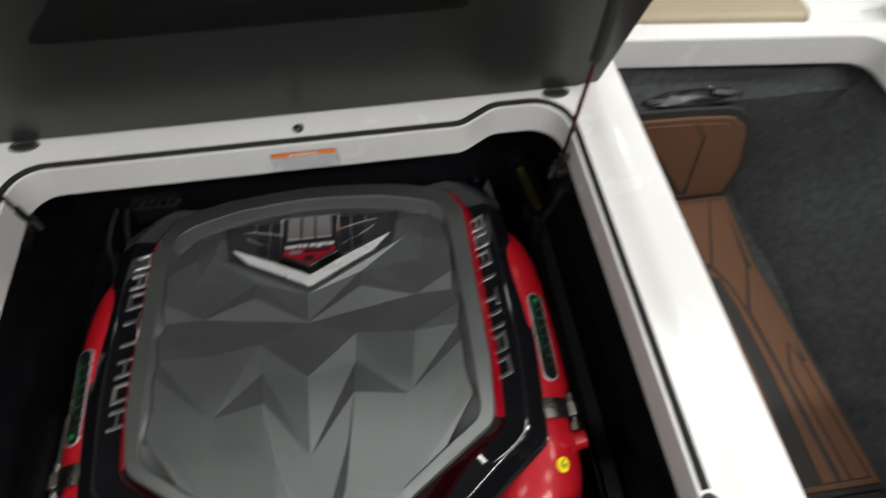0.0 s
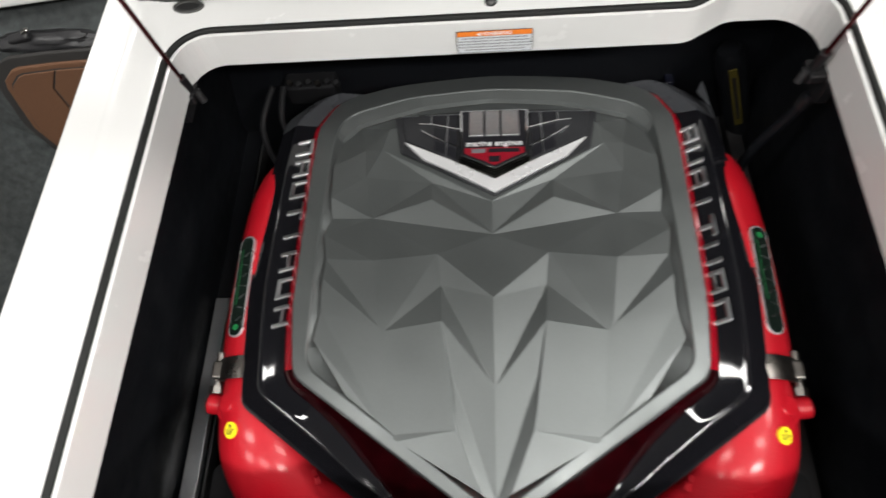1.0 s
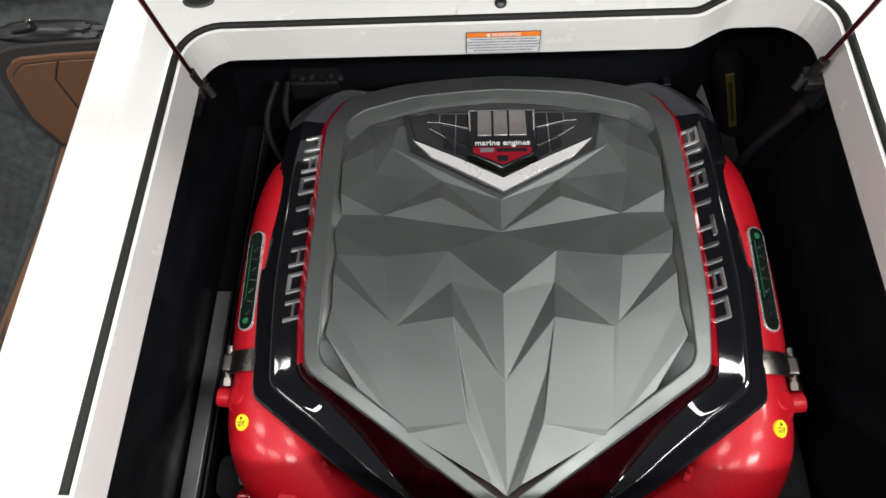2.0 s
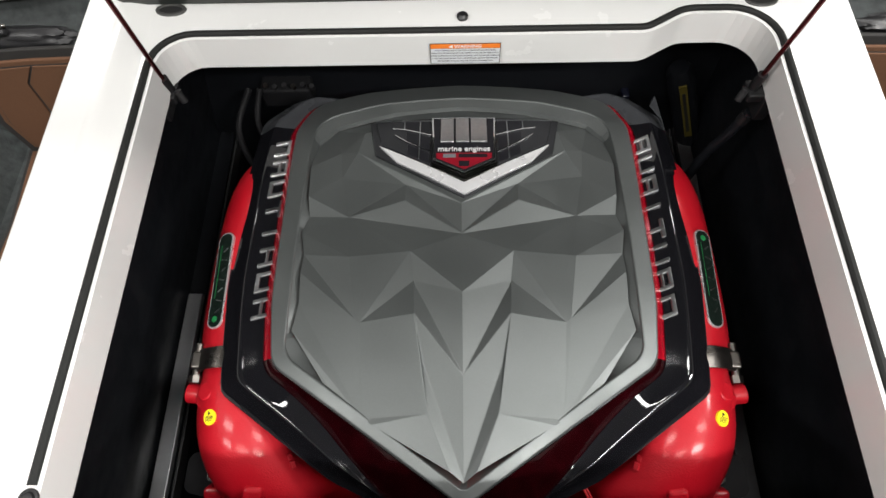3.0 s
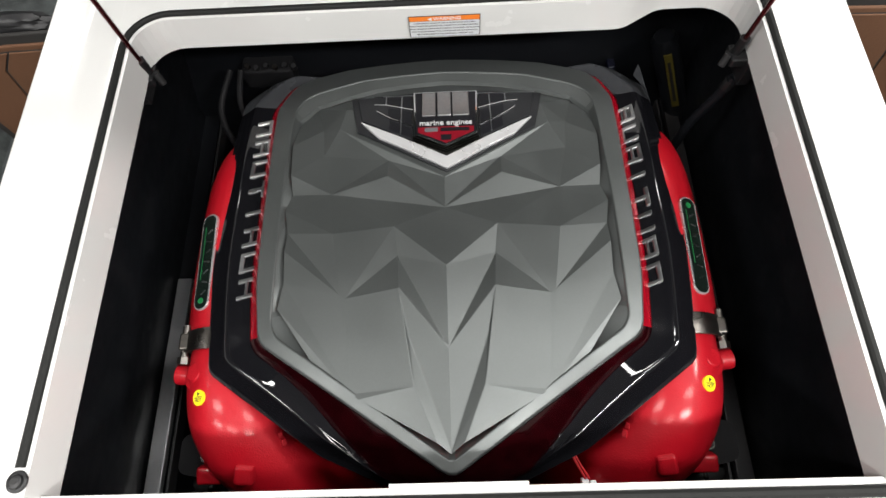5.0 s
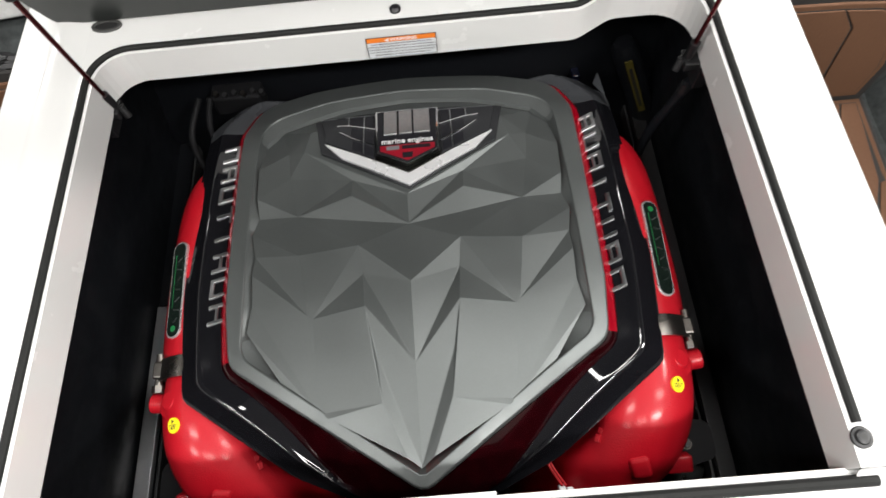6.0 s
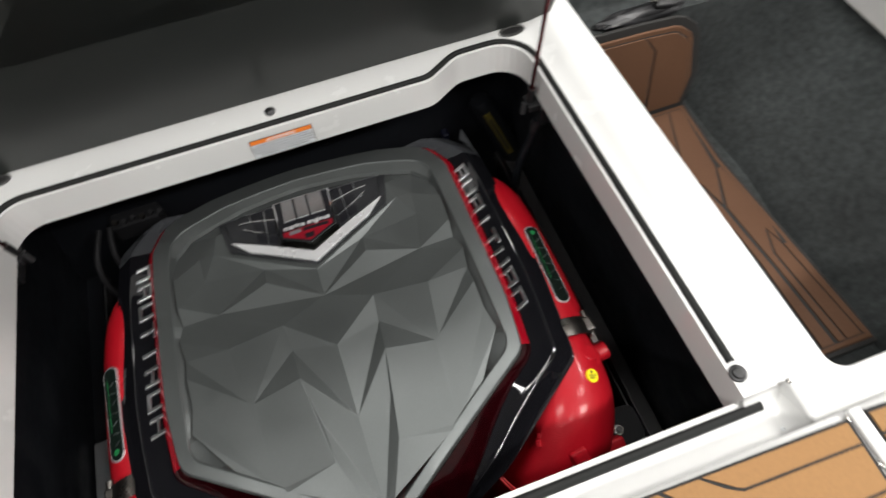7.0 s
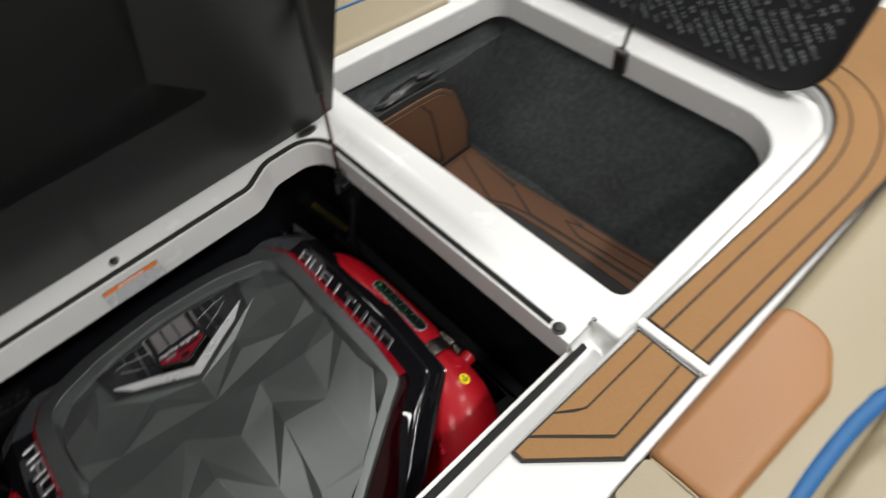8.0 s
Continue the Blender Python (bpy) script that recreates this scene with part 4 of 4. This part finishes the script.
    tagged(part("printed_pattern", bm, MESHGREY, ld, "rows of small grey printed bars"), kind="stuff")
    st = thing("locker_strut", "thin black lid support with its bracket", "lid support", at=(s * 1.090, .375, .735))
    part("support_bracket", box(min(-s * .012, s * .006), max(-s * .012, s * .006), -.014, .014, -.034, .022), PLASTIC, st, bevel=.003)
    part("support_rod", tube([(-s * .004, 0, .02), (s * .06, -.01, .30)], .0045, 10), PLASTIC, st, smooth=True)
    part("support_knuckle", cyl((-s * .006, -.012, .022), (0, 1, 0), .009, .024, 14), STEEL, st, smooth=True)


locker(1)
locker(-1)


# ---- tan decking on the front step ----
def decking(name, label, base, planks):
    th = thing(name, label, "decking", "tan decking")
    part("base", slab([grow(base, .0012)], STEP + .0005, STEP + .0050), CAULK, th, "black groove lines and edge")
    for p in planks:
        part("plank", slab([p], STEP + .001, STEP + .0075), TEAK, th, bevel=.0005)


decking("decking_pad", "tan foam decking pad with black grooves on the white step",
        [(.261, -.072), (.529, -.077), (.526, -.182), (.360, -.181), (.261, -.089)],
        [rpoly([(.344, -.0755, 0), (.5255, -.0795, 0), (.525, -.103, 0), (.378, -.100, .02)], 5),
         [(.296, -.0745), (.339, -.0755), (.362, -.0945), (.378, -.103), (.525, -.106), (.523, -.1515), (.377, -.1525), (.300, -.078)],
         [(.2645, -.0745), (.290, -.0745), (.371, -.154), (.377, -.1555), (.523, -.1545), (.5225, -.1785), (.361, -.1775), (.2645, -.0885)]])
# edge of the long pad: along the locker, then round the corner of its hatch
BEND = spline([(.556, -.0745), (.75, -.0810), (.946, -.0885), (1.035, -.0875), (1.095, -.0790), (1.145, -.0620), (1.185, -.0350), (1.212, -.0010), (1.228, .0500)])


def beside(line, d):
    """The line moved sideways by d, to its right hand."""
    out = []
    for i, p in enumerate(line):
        u = (Vector(line[min(i + 1, len(line) - 1)]) - Vector(line[max(i - 1, 0)])).normalized()
        out.append((p[0] + u.y * d, p[1] - u.x * d))
    return out


FRONT = [(1.55, -.2130), (.551, -.1805)]
part("pad_plinth", slab([[*beside(BEND, -.006), (1.9, .052), (1.9, -.100), (.556, -.100)]], .70, STEP), GEL, deck, bevel=.003)
decking("decking_pad", "long tan foam decking pad beside the locker", [*BEND, (1.55, .0500), *FRONT],
        [[*beside(BEND, .0040), *reversed(beside(BEND, .0265))], [*beside(BEND, .0305), *reversed(beside(BEND, .0770))],
         [*beside(BEND, .0810), (1.546, .046), (1.546, -.2090), (.5540, -.1768)]])
hb = thing("cover_strip", "narrow white strip between the tan pads", "strip", at=(.5415, -.129, STEP))
part("strip_bar", box(-.0085, .0085, -.060, .062, 0, .010), GEL, hb, bevel=.004)
for y in (-.052, .0, .052):
    part("strip_screw", cyl((-.010, y, 0), (0, 0, 1), .0035, .006, 10), STEEL, hb)

# ---- seat in front of the step ----


def cushion(name, label, x0, x1, y0, y1, z0, z1, r, mat, outline=None):
    q = r * 1.9
    o = rpoly([(x0, y0, q), (x1, y0, q), (x1, y1, q), (x0, y1, q)], 8)
    if outline:
        o = rpoly(outline, 8)
    hgt = z1 - z0
    rr = min(r, hgt * .45)
    rows = [[(x, y, z0) for x, y in o], [(x, y, z1 - rr) for x, y in o]]
    for k in range(1, 7):
        a = k / 6 * math.pi / 2
        rows.append([(x, y, z1 - rr + rr * math.sin(a)) for x, y in grow(o, -rr * (1 - math.cos(a)))])
    th = thing(name, label, "cushion")
    part("cover", rings(rows, cap="both"), mat, th, smooth=True, angle=60)
    return th, o


seat, o = cushion("bolster_cushion", "cream vinyl bench backrest beside the step", .31, 1.9, -.385, -.1975, .30, .764, .030, VINYL)
bol, o = cushion("tan_bolster", "tan vinyl bolster pad on the cream backrest", .380, .672, -.322, -.2145, .60, .784, .014, TAN,
                 [(.388, -.1970, .016), (.388, -.306, .024), (.640, -.318, .06), (.722, -.280, .07), (.722, -.2000, .024)])
part("seam", tube([(x, y, .765) for x, y in [*o, o[0]]], .0022, 8), TAN, bol, "stitched seam", smooth=True)
part("end_panel", moved(slab([rpoly([(-.036, -.055, .01), (.036, -.055, .01), (.036, .055, .01), (-.036, .055, .01)])], 0, .019), pose(.3475, -.2535, .7635)), VINYL, seat, "cream end panel with a seam", bevel=.006)
part("seam", tube([(.3850, -.204, .779), (.3850, -.25, .784), (.3850, -.302, .781)], .0022, 8), VINYL, seat, "stitched seam", smooth=True)
pip = thing("blue_piping", "blue piping along the cream backrest", "piping")
part("cord", tube(spline([(.30, -.377, .742), (.40, -.364, .750), (.50, -.358, .755), (.60, -.360, .756), (.660, -.366, .756), (.70, -.376, .757), (.80, -.43, .757), (1.1, -.50, .757), (1.8, -.56, .757)]), .0135, 14), BLUE, pip, smooth=True)
bench, o = cushion("bench_cushion", "cream vinyl bench seat below the backrest", .31, 1.9, -1.05, -.388, .30, .690, .03, VINYL)
seat2, o = cushion("bolster_cushion", "cream vinyl bench backrest beside the step", -1.9, -.30, -.62, -.222, .30, .760, .04, VINYL)
# sun pad behind the hatches
sun, o = cushion("sun_pad", "cream vinyl sun pad behind the lockers", -1.0, 1.0, .905, 1.80, .700, .768, .02, VINYL,
                 [(-.99, .818, .03), (-.50, .878, .03), (.50, .878, .03), (.99, .818, .03), (1.02, 1.80, .1), (-1.02, 1.80, .1)])
part("piping", tube(spline([(-.90, .965, .768), (-.50, 1.020, .769), (.50, 1.020, .769), (.90, .965, .768)]), .004, 8), BLUE, sun, "blue piping", smooth=True)
